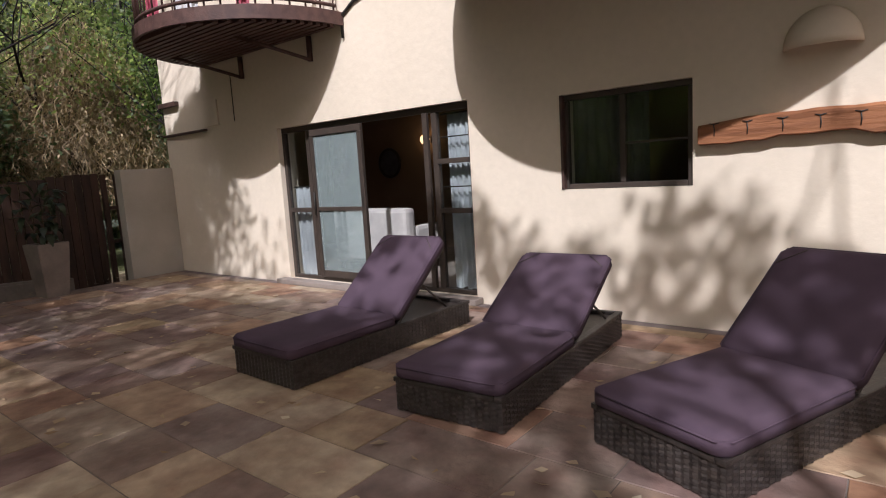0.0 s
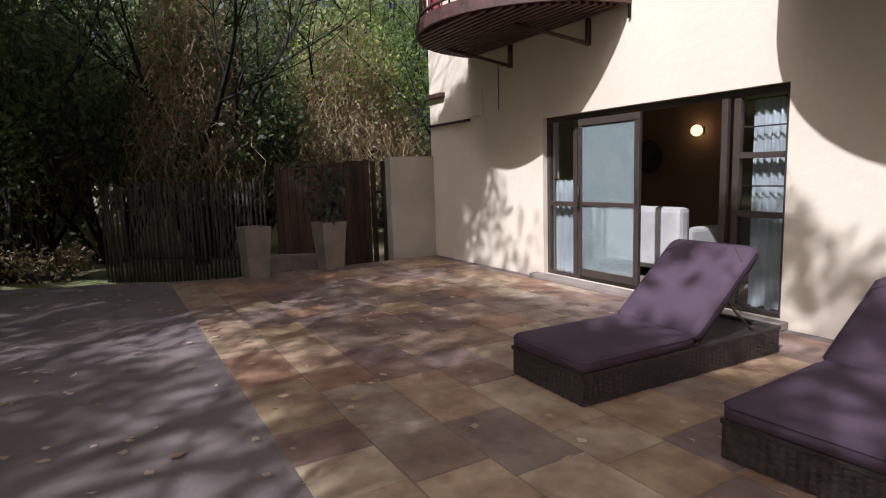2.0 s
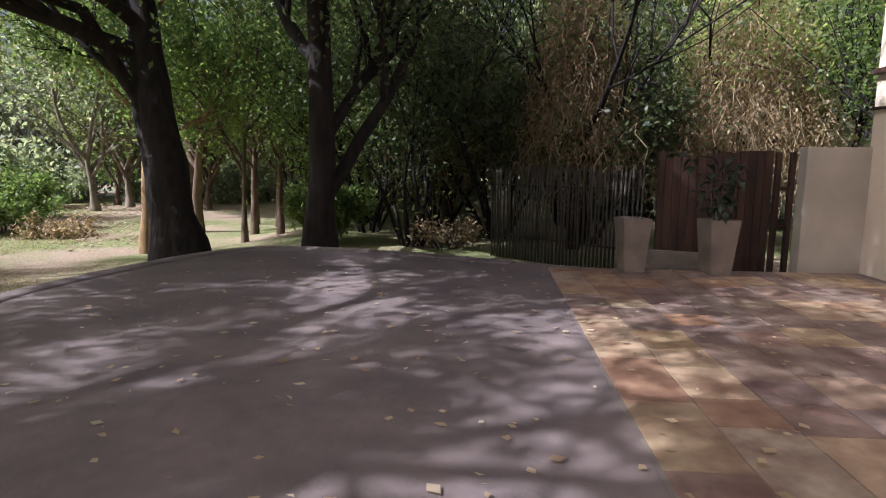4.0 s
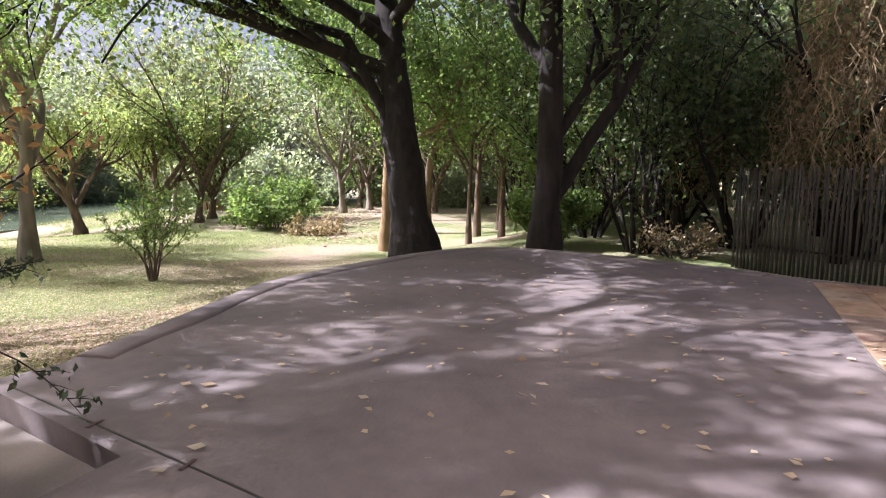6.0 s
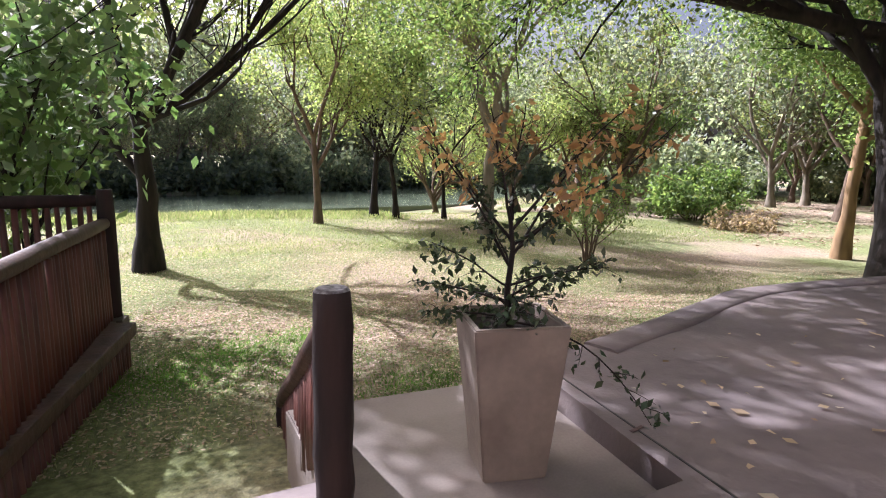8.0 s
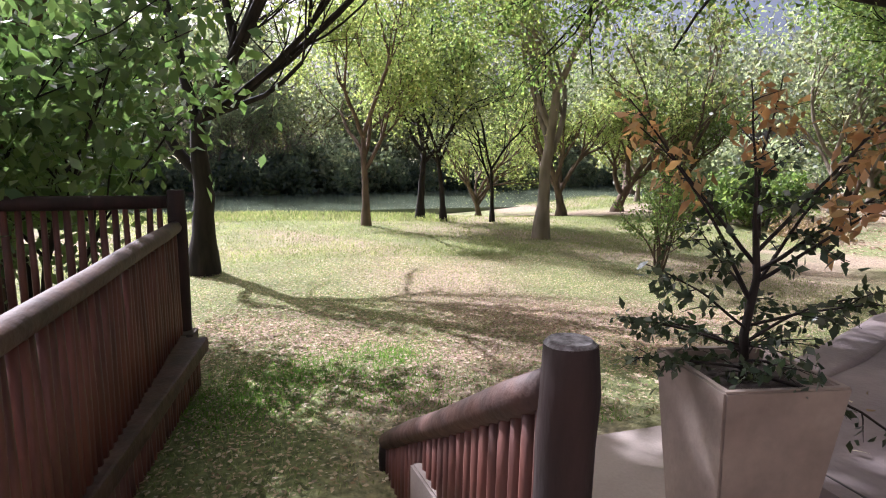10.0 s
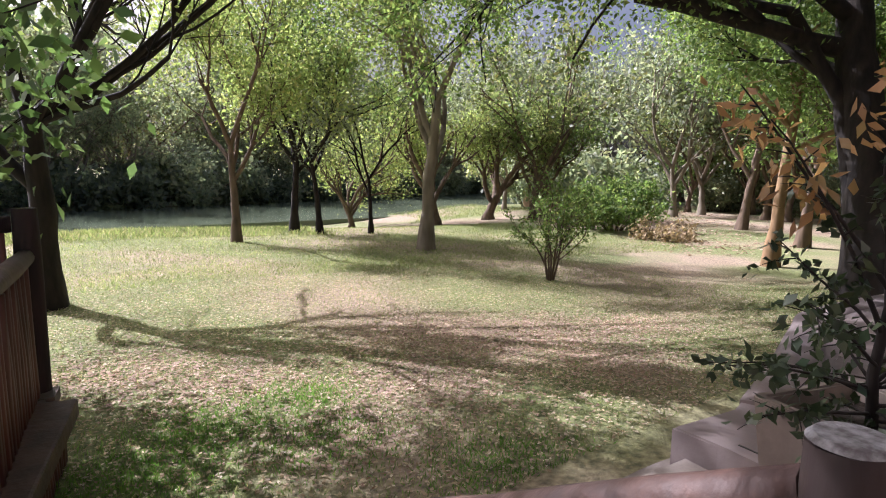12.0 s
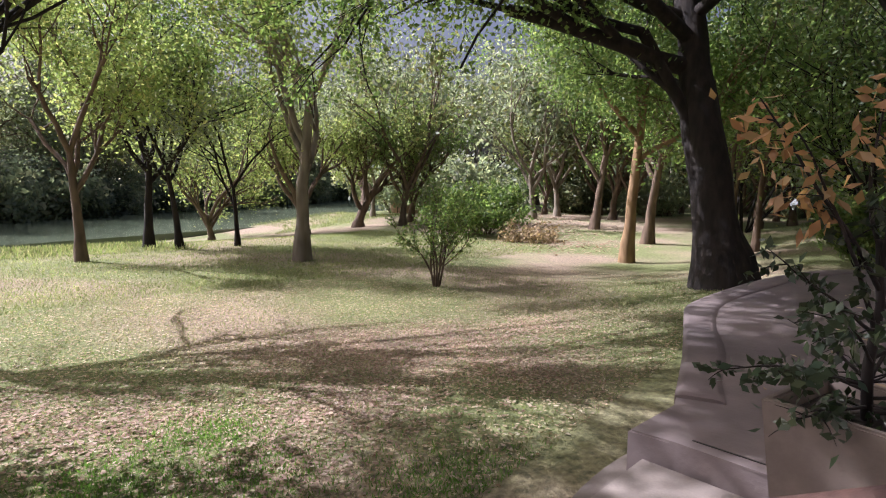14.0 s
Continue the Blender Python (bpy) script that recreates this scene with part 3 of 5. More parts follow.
def lounger_base(label, group, recline):
    """Built with its foot corner at the origin, the head towards +y."""
    W, L, H = 0.76, 1.98, 0.215
    ob = empty("sun_lounger", pose(0, 0, 0), label, "sun lounger", group)
    t = 0.03
    part("base_core", boxed(0.02, W - 0.02, 0.02, L - 0.02, 0.012, H - 0.03), WICKER, ob)
    # woven strands on the four sides
    bm = bmesh.new()

    def weave(origin, along, out, length):
        rows, step = 13, 0.042
        cols = int(length / step)
        for r in range(rows):
            z0 = 0.01 + r * (H - 0.02) / rows
            z1 = z0 + (H - 0.02) / rows * 0.92
            for c in range(cols):
                a0, a1 = c * length / cols, (c + 1) * length / cols
                o = 0.009 if (c + r) % 2 == 0 else 0.003
                p = [origin + along * a + out * oo + Vector((0, 0, z)) for a, oo, z in
                     ((a0, 0.001, z0), ((a0 + a1) / 2, o, z0), (a1, 0.001, z0), (a1, 0.001, z1), ((a0 + a1) / 2, o, z1), (a0, 0.001, z1))]
                v = [bm.verts.new(q) for q in p]
                bm.faces.new((v[0], v[1], v[4], v[5]))
                bm.faces.new((v[1], v[2], v[3], v[4]))
    weave(Vector((0.015, 0.015, 0)), Vector((1, 0, 0)), Vector((0, -1, 0)), W - 0.03)
    weave(Vector((W - 0.015, 0.015, 0)), Vector((0, 1, 0)), Vector((1, 0, 0)), L - 0.03)
    weave(Vector((0.015, L - 0.015, 0)), Vector((0, -1, 0)), Vector((-1, 0, 0)), L - 0.03)
    weave(Vector((W - 0.015, L - 0.015, 0)), Vector((-1, 0, 0)), Vector((0, 1, 0)), W - 0.03)
    part("wicker_weave", bm, WICKER, ob)
    for x0 in (0.008, W - 0.058):
        part("top_rail", boxed(x0, x0 + 0.05, 0.0, L, H - 0.03, H, 0.008), WICKER, ob)
    for y0 in (0.0, L - 0.05):
        part("cross_rail", boxed(0.058, W - 0.058, y0, y0 + 0.05, H - 0.03, H - 0.001, 0.008), WICKER, ob)
    bm = cushion_mesh(0.006, W - 0.006, -0.008, 1.035, H - 0.006, H + 0.09)
    seat = part("seat_cushion", bm, CUSHION, ob)
    part("piping", piping(0.006, W - 0.006, -0.008, 1.035, H + 0.066), CUSHION, seat)
    tilt = Matrix.Translation((0, 1.03, H + 0.03)) @ Matrix.Rotation(radians(recline), 4, "X")
    bm = cushion_mesh(0.006, W - 0.006, 0.0, 0.87, -0.03, 0.06)
    bmesh.ops.transform(bm, matrix=tilt, verts=bm.verts)
    back_pad = part("back_cushion", bm, CUSHION, ob)
    bm = piping(0.006, W - 0.006, 0.0, 0.87, 0.036)
    bmesh.ops.transform(bm, matrix=tilt, verts=bm.verts)
    part("piping", bm, CUSHION, back_pad)
    back = tilt @ Matrix.Translation((0, 0, -0.055))
    part("back_frame", boxed(0.03, W - 0.03, 0.0, 0.81, -0.0, 0.02, 0.004, back), WICKER, ob)
    for x in (0.06, W - 0.06):
        bm = bmesh.new()
        a = tilt @ Vector((x, 0.42, -0.04))
        tube(bm, [tuple(a), (x, a.y + 0.34, H - 0.02)], [0.009, 0.009], 6)
        part("support_strut", bm, FRAME, ob)
    for x in (0.0, W):
        s = 1 if x == 0 else -1
        bm = bmesh.new()
        a, b, c = (tilt @ Vector(p) for p in ((x + s * 0.035, 0.70, 0.066), (x + s * 0.035, 0.83, 0.066), (x + s * 0.17, 0.83, 0.066)))
        tube(bm, [tuple(a), tuple(c)], [0.0035, 0.0035], 5)
        part("corner_strap", bm, FRAME, ob)
    return ob


LOUNGE = "dark brown wicker sun lounger with purple cushions, "
for x, y, turn, recline, state in ((-4.34, 3.34, -2.0, 41, "back raised"), (-2.78, 3.44, 3.0, 29, "back half raised"),
                                   (-1.62, 3.66, -22.0, 38, "set askew"), (-0.62, 2.93, -34.0, 36, "last of the row")):
    lounger_base(LOUNGE + state, "loungers by the wall", recline).matrix_world = pose(x, y, 0.008, 0, 0, turn)

# ---- planters ----


def planter(x, y, z, turn, top, base, height, label):
    ob = empty("planter", pose(x, y, z, 0, 0, turn), label, "planter", "tall planters")
    bm = bmesh.new()
    rings = []
    for h, w in ((0, base), (height, top), (height, top - 0.07), (height - 0.09, top - 0.09)):
        rings.append([bm.verts.new((sx * w / 2, sy * w / 2, h)) for sx, sy in ((-1, -1), (1, -1), (1, 1), (-1, 1))])
    for a, b in zip(rings, rings[1:]):
        for k in range(4):
            bm.faces.new((a[k], a[(k + 1) % 4], b[(k + 1) % 4], b[k]))
    bm.faces.new(rings[0][::-1])
    bm.faces.new(rings[3])
    bmesh.ops.bevel(bm, geom=[e for e in bm.edges if e.calc_length() > 0.1], offset=0.008, segments=2, affect="EDGES")
    part("pot", bm, PLANTER, ob)
    w = top / 2 - 0.047
    part("soil", boxed(-w, w, -w, w, height - 0.088, height - 0.055, 0.01), SOIL, ob)
    return ob


planter(-9.85, 2.78, 0.0, 8, 0.40, 0.29, 0.76, "tall tapered cement planter with bare soil on the patio edge")
planter(-9.80, 3.92, 0.0, 8, 0.42, 0.30, 0.76, "tall tapered cement planter holding a large-leaved plant")
NEAR = (-2.87, -2.77)
planter(NEAR[0], NEAR[1], -0.15, -16, 0.48, 0.33, 0.82, "tall tapered cement planter with a leafy shrub on the landing")

# ---- trees ----
G = ground_z


def at(x, y):
    return (x, y, G(x, y))


def simple_tree(name, x, y, height, r, lean, bark, leaf, label, seed, leaves=7000, size=0.13, forks=3, fork_at=0.45, limb=2.6, clump=0.6, depth=3, group="garden trees", airy=0.42):
    rng = random.Random(seed * 7 + 1)
    top = (lean[0], lean[1], height * fork_at)
    mid = (lean[0] * 0.35, lean[1] * 0.35, height * fork_at * 0.5)
    limbs = []
    for k in range(forks):
        a = 2 * math.pi * (k + rng.random() * 0.7) / forks
        limbs.append((1.0 if k < 2 else rng.uniform(0.6, 0.95), (math.cos(a) * 0.6, math.sin(a) * 0.6, 0.85), limb * rng.uniform(0.8, 1.2), r * 0.52))
    return tree(name, at(x, y), [(0, 0, 0), mid, top], r, limbs, bark, leaf, label, leaves, size, clump * 0.62, seed, depth, limb, group=group, airy=airy)


def under_sun(c):
    """The crowns stay low enough for the sun to reach the upper part of the house wall."""
    lie = c[:, 0] - 0.45 * (WY - c[:, 1])
    return c[:, 2] - 1.09 * (WY - c[:, 1]) < 0.95 + 0.3 * np.sin(lie * 2.6) + 1.6 * np.clip((-7.4 - lie) / 1.6, 0, 1)


def gaps(c):
    """Openings of uneven size between the clumps of a crown."""
    return np.array([noise.noise((x * 0.8, y * 0.8, z * 0.5)) + 0.6 * noise.noise((x * 2.1, y * 2.1, z)) > 0.06 for x, y, z in c])


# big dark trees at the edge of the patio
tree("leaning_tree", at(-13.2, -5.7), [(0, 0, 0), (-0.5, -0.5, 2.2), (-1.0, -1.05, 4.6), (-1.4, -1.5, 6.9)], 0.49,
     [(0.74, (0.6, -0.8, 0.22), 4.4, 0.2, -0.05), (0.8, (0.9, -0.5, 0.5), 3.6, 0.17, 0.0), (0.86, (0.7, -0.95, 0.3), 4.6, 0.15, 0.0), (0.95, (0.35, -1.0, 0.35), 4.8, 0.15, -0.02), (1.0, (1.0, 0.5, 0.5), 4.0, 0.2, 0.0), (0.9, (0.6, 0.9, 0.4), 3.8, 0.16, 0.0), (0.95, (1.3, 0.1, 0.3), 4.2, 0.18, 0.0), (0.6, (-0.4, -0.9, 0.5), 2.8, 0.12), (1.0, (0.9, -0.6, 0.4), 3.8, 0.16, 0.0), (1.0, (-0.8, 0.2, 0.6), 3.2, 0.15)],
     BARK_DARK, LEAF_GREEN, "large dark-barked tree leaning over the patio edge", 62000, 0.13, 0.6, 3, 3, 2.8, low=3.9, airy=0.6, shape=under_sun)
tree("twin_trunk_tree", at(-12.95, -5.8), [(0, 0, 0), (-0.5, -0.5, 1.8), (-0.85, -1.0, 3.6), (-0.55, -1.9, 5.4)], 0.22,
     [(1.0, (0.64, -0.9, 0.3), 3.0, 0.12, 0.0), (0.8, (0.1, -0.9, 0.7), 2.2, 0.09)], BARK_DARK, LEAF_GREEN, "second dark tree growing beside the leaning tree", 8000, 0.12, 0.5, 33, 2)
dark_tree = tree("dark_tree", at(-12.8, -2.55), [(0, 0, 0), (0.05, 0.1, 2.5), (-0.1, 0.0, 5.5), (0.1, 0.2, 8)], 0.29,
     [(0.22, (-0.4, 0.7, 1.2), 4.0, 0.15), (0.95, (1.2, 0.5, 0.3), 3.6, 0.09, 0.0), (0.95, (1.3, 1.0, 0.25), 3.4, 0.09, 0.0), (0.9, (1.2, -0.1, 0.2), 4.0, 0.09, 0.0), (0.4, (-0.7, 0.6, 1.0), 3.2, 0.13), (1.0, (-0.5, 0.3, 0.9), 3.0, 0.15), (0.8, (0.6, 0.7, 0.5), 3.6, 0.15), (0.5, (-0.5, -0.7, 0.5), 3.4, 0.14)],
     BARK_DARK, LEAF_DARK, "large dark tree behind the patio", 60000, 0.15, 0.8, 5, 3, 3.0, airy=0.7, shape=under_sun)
tree("forked_tree", at(-1.1, -13.2), [(0, 0, 0), (-0.05, 0.0, 1.5), (0.0, 0.05, 2.8)], 0.24,
     [(1.0, (-1.2, 0.3, 1.6), 4.0, 0.12), (1.0, (0.3, -0.3, 1.7), 3.6, 0.12), (0.7, (1.4, -0.3, 1.1), 3.2, 0.11), (1.0, (-0.3, -0.7, 1.6), 3.4, 0.1), (1.0, (-1.6, -0.3, 1.3), 4.4, 0.085), (1.0, (-0.8, 0.9, 1.5), 3.8, 0.08), (1.0, (-1.7, 0.2, 1.2), 4.6, 0.07), (1.0, (-1.4, 0.7, 1.6), 4.6, 0.07), (1.0, (-0.9, 0.5, 1.1), 2.0, 0.06), (1.0, (-1.6, 0.8, 1.1), 2.4, 0.06), (1.0, (-1.9, 0.2, 1.1), 2.6, 0.06)],
     BARK_DARK, LEAF_LIME, "forked dark-barked tree with thin foliage on the lawn", 76000, 0.14, 0.45, 8, 3, 2.6, airy=0.5, shape=lambda c: (c[:, 2] > 1.8) & (c[:, 1] > -15.5) & (c[:, 0] > -3.2) & gaps(c) & (np.sin(c[:, 0] * 91.7) > 1.0 - 1.9 * np.clip((c[:, 2] - 4.8) / 2.4, 0.09, 1.05)))


# tall trees beside the deck that shade the patio
def shade_leaf_roof(ob, regions, seed, density=4.6, per=90, leaf=None, gap=-0.13):
    """A wide unseen crown of leaf clumps over regions (x0, x1, y0, y1, z0, z1), its uneven openings set along the sun
    to dapple below.
    """
    nr = np.random.default_rng(seed)
    found = []
    for x0, x1, y0, y1, z0, z1 in regions:
        n = int((x1 - x0) * (y1 - y0) * density)
        mid = np.stack([nr.uniform(x0, x1, n), nr.uniform(y0, y1, n), nr.uniform(z0, z1, n)], 1)
        lie = mid - mid[:, 2:] / SUN_WAY.z * np.array(SUN_WAY)
        open_sky = np.array([noise.noise((q[0] * 0.5, q[1] * 0.5, seed)) + 0.7 * noise.noise((q[0] * 1.3, q[1] * 1.3, seed)) for q in lie])
        mid = mid[open_sky > gap]
        found.append((mid[:, None, :] + nr.normal(size=(len(mid), per, 3)) * np.array([0.27, 0.27, 0.2])).reshape(-1, 3))
    c = np.concatenate(found)
    c = c[under_sun(c)] - np.array(ob.matrix_world.translation)
    part_mesh("crown", leaves_mesh("crown", c, 0.18, nr, 0.3), leaf or LEAF_GREEN, ob)


def shade_tree(x, y, trunk, r, limbs, regions, label, seed):
    ob = tree("shade_tree", at(x, y), trunk, r, limbs, BARK_BROWN, LEAF_GREEN, label, 0, seed=seed, depth=2, limb_len=3.0, up=0.0, group="shade trees", low=5.0)
    shade_leaf_roof(ob, regions, seed, 5.6)
    return ob


# This trunk and crown stay out of view; the tree only casts shade.
shade_tree(4.9, -5.2, [(0, 0, 0), (0.1, 0.1, 3.5), (-0.1, 0.0, 7.6)], 0.4,
           [(1.0, (-1.5, 0.6, 0.15), 4.2, 0.12), (0.95, (-1.5, -0.35, 0.15), 4.4, 0.12), (1.0, (0.6, 0.3, 0.5), 3.0, 0.10), (0.9, (-0.7, 1.2, 0.2), 3.2, 0.11)],
           [(-1.5, 6.0, -7.0, -0.6, 7.4, 9.4)], "unseen tall spreading tree shading the patio", 61)
shade_tree(1.75, -9.9, [(0, 0, 0), (-0.95, -0.15, 4.2), (-1.5, 0.1, 6.2), (-2.3, 0.6, 8.4)], 0.34,
           [(1.0, (-1.5, 0.4, 0.2), 4.6, 0.13), (0.95, (-1.2, 1.2, 0.15), 4.6, 0.12), (0.9, (-0.3, -0.9, 0.4), 2.6, 0.10), (1.0, (-0.4, 1.4, 0.2), 4.0, 0.12)],
           [(-7.5, 1.0, -11.5, -3.2, 7.6, 9.6), (-6.0, 2.5, -14.4, -11.5, 7.8, 9.6)], "tall brown-barked tree leaning over the deck and patio", 62)
# Overhead leaves out of view, placed to shade the gate wall and west patio.
shade_leaf_roof(dark_tree, [(-11.0, -6.5, -7.0, 1.8, 6.2, 8.4)], 63, 7.5, leaf=LEAF_DARK, gap=-0.3)

simple_tree("slim_tree", -6.5, -20.9, 9, 0.15, (0.1, 0.0), BARK_BROWN, LEAF_LIME, "slim tree with yellow-green leaves near the river", 11, 15000, fork_at=0.34, size=0.14, forks=5, clump=0.8)
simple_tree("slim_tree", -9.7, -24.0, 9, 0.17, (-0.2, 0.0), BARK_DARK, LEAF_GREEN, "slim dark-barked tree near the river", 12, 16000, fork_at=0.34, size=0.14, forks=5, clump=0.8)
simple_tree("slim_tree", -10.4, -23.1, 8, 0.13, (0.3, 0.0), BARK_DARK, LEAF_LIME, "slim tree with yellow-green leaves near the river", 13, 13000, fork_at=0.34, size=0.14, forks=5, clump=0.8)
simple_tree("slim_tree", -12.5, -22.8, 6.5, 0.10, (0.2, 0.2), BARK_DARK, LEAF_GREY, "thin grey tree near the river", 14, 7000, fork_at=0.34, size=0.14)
simple_tree("pale_tree", -11.3, -17.2, 11, 0.22, (-0.15, 0.35), BARK_GREY, LEAF_LIME, "pale grey-barked tree standing on the lawn", 15, 17000, size=0.13, fork_at=0.42, forks=5, clump=0.75)
simple_tree("bushy_tree", -20.3, -29.0, 8, 0.28, (0.6, 0.2), BARK_BROWN, LEAF_LIME, "branching tree with bright foliage behind the lawn", 16, 11000, size=0.18, fork_at=0.25, forks=6, clump=0.8)
simple_tree("bushy_tree", -24.6, -29.4, 9, 0.33, (-0.4, 0.6), BARK_BROWN, LEAF_LIME, "branching tree with bright foliage behind the lawn", 17, 11000, size=0.18, fork_at=0.18, forks=6, clump=0.8)
simple_tree("bushy_tree", -28.3, -28.4, 8, 0.26, (0.2, 0.6), BARK_BROWN, LEAF_GREEN, "many-limbed tree behind the lawn", 18, 7000, size=0.18, fork_at=0.2, forks=6, clump=0.8)
simple_tree("bushy_tree", -17.0, -33.0, 7, 0.2, (0.3, 0.2), BARK_BROWN, LEAF_LIME, "bright leafy tree beside the river", 19, 7000, size=0.18, fork_at=0.15, forks=6, clump=0.8)
tree("golden_tree", at(-19.3, -10.2), [(0, 0, 0), (0.1, 0.2, 2.6), (0.2, 0.5, 5.6)], 0.20, [(1.0, (0.3, 0.3, 1), 2.8, 0.12), (0.9, (-0.5, -0.4, 1), 2.7, 0.1), (0.8, (0.5, -0.7, 0.8), 2.6, 0.1), (0.7, (-0.3, 0.8, 0.6), 2.4, 0.09)],
     BARK_GOLD, LEAF_GREEN, "slim yellow-barked tree beside the patio", 16000, 0.15, 0.8, 21)
simple_tree("wood_tree", -25.6, -11.8, 9, 0.24, (1.0, 0.8), BARK_BROWN, LEAF_GREEN, "leaning brown-barked tree at the wood's edge", 22, 15000, size=0.18, forks=5, clump=0.9, fork_at=0.4)
simple_tree("wood_tree", -30.6, -16.6, 9, 0.24, (-0.6, 0.3), BARK_BROWN, LEAF_GREEN, "brown-barked tree at the wood's edge", 23, 15000, size=0.2, forks=5, clump=0.9)


def shrub(name, x, y, w, h, leaf, label, seed, leaves=9000, size=0.1, stems=9, bark=BARK_BROWN, category="shrub", group="garden shrubs", z=None, lift=0.0, drop=0.3):
    """Many stems from one root and leaves through an uneven mound."""
    rng = random.Random(seed)
    nr = np.random.default_rng(seed)
    ob = empty(name, pose(x, y, G(x, y) if z is None else z), label, category, group)
    bm = bmesh.new()
    tips = []
    for k in range(stems):
        a = 2 * math.pi * k / stems + rng.uniform(-0.3, 0.3)
        way = Vector((math.cos(a) * w / h * rng.uniform(0.2, 0.75), math.sin(a) * w / h * rng.uniform(0.2, 0.75), 1))
        grow(bm, (math.cos(a) * 0.06 * w, math.sin(a) * 0.06 * w, -0.1), way, h * rng.uniform(0.45, 0.62), 0.012 + 0.008 * h, 2, rng, tips, bend=0.2, up=0.05, spread=0.6, segs=4)
    part("branchwork", bm, bark, ob)
    t = np.array([tuple(p) for p in tips])
    t = t[t[:, 2] > lift]
    c = t[nr.integers(0, len(t), leaves)] + nr.normal(size=(leaves, 3)) * 0.13 * min(w, h) * nr.uniform(0.3, 1, (leaves, 1))
    c[:, 2] = np.maximum(c[:, 2], 0.02 + lift * 0.5)
    part_mesh("foliage", leaves_mesh("foliage", c, size, nr, drop), leaf, ob)
    return ob


shrub("sapling", -10.7, -11.3, 0.62, 1.95, LEAF_GREEN, "small many-stemmed sapling on the lawn", 41, 3200, 0.085, 7, lift=0.55)
shrub("shrub", -24.2, -19.6, 4.4, 2.3, LEAF_GREEN, "rounded yellow-green shrub beside a bare patch of lawn", 42, 9000, 0.2, 14)
shrub("brush_heap", -23.0, -16.2, 4.5, 1.0, LEAF_DRY, "heap of dry brush beside the shrub", 43, 1800, 0.16, 18)
shrub("shrub", -44, -26, 3.4, 5.0, LEAF_GREEN, "tall green shrub at the edge of the path", 44, 7000, 0.26, 8)
shrub("shrub", -46, -34, 7, 3.4, LEAF_DARK, "dark rounded shrub at the edge of the wood", 45, 8000, 0.3, 12)

# the thicket behind the patio
for k, (x, y, w, h, lf) in enumerate([(-16.6, -1.2, 4.2, 5.5, LEAF_DARK), (-18.5, 1.0, 4.6, 6.5, LEAF_DARK), (-19.5, -3.0, 4.0, 5.5, LEAF_GREEN), (-22.5, -3.6, 4.0, 6.5, LEAF_GREEN), (-20.5, -1.0, 4.5, 7.0, LEAF_GREEN),
                                      (-17.5, 3.4, 3.6, 4.6, LEAF_DARK), (-22.5, 3.5, 5.0, 8.0, LEAF_DARK), (-16.8, -3.6, 1.6, 1.4, LEAF_GREEN), (-28, -2, 6, 9, LEAF_GREEN), (-34, -10, 6, 8, LEAF_LIME), (-20.5, 11.5, 5.0, 9.0, LEAF_GREEN), (-15.2, 10.5, 3.4, 6.5, LEAF_GREEN)]):
    shrub("thicket_bush", x, y, w, h, lf, "dense dark thicket behind the patio" if lf is LEAF_DARK else "dense green thicket behind the patio", 70 + k, 9500, 0.15, 10, BARK_DARK, group="thicket")


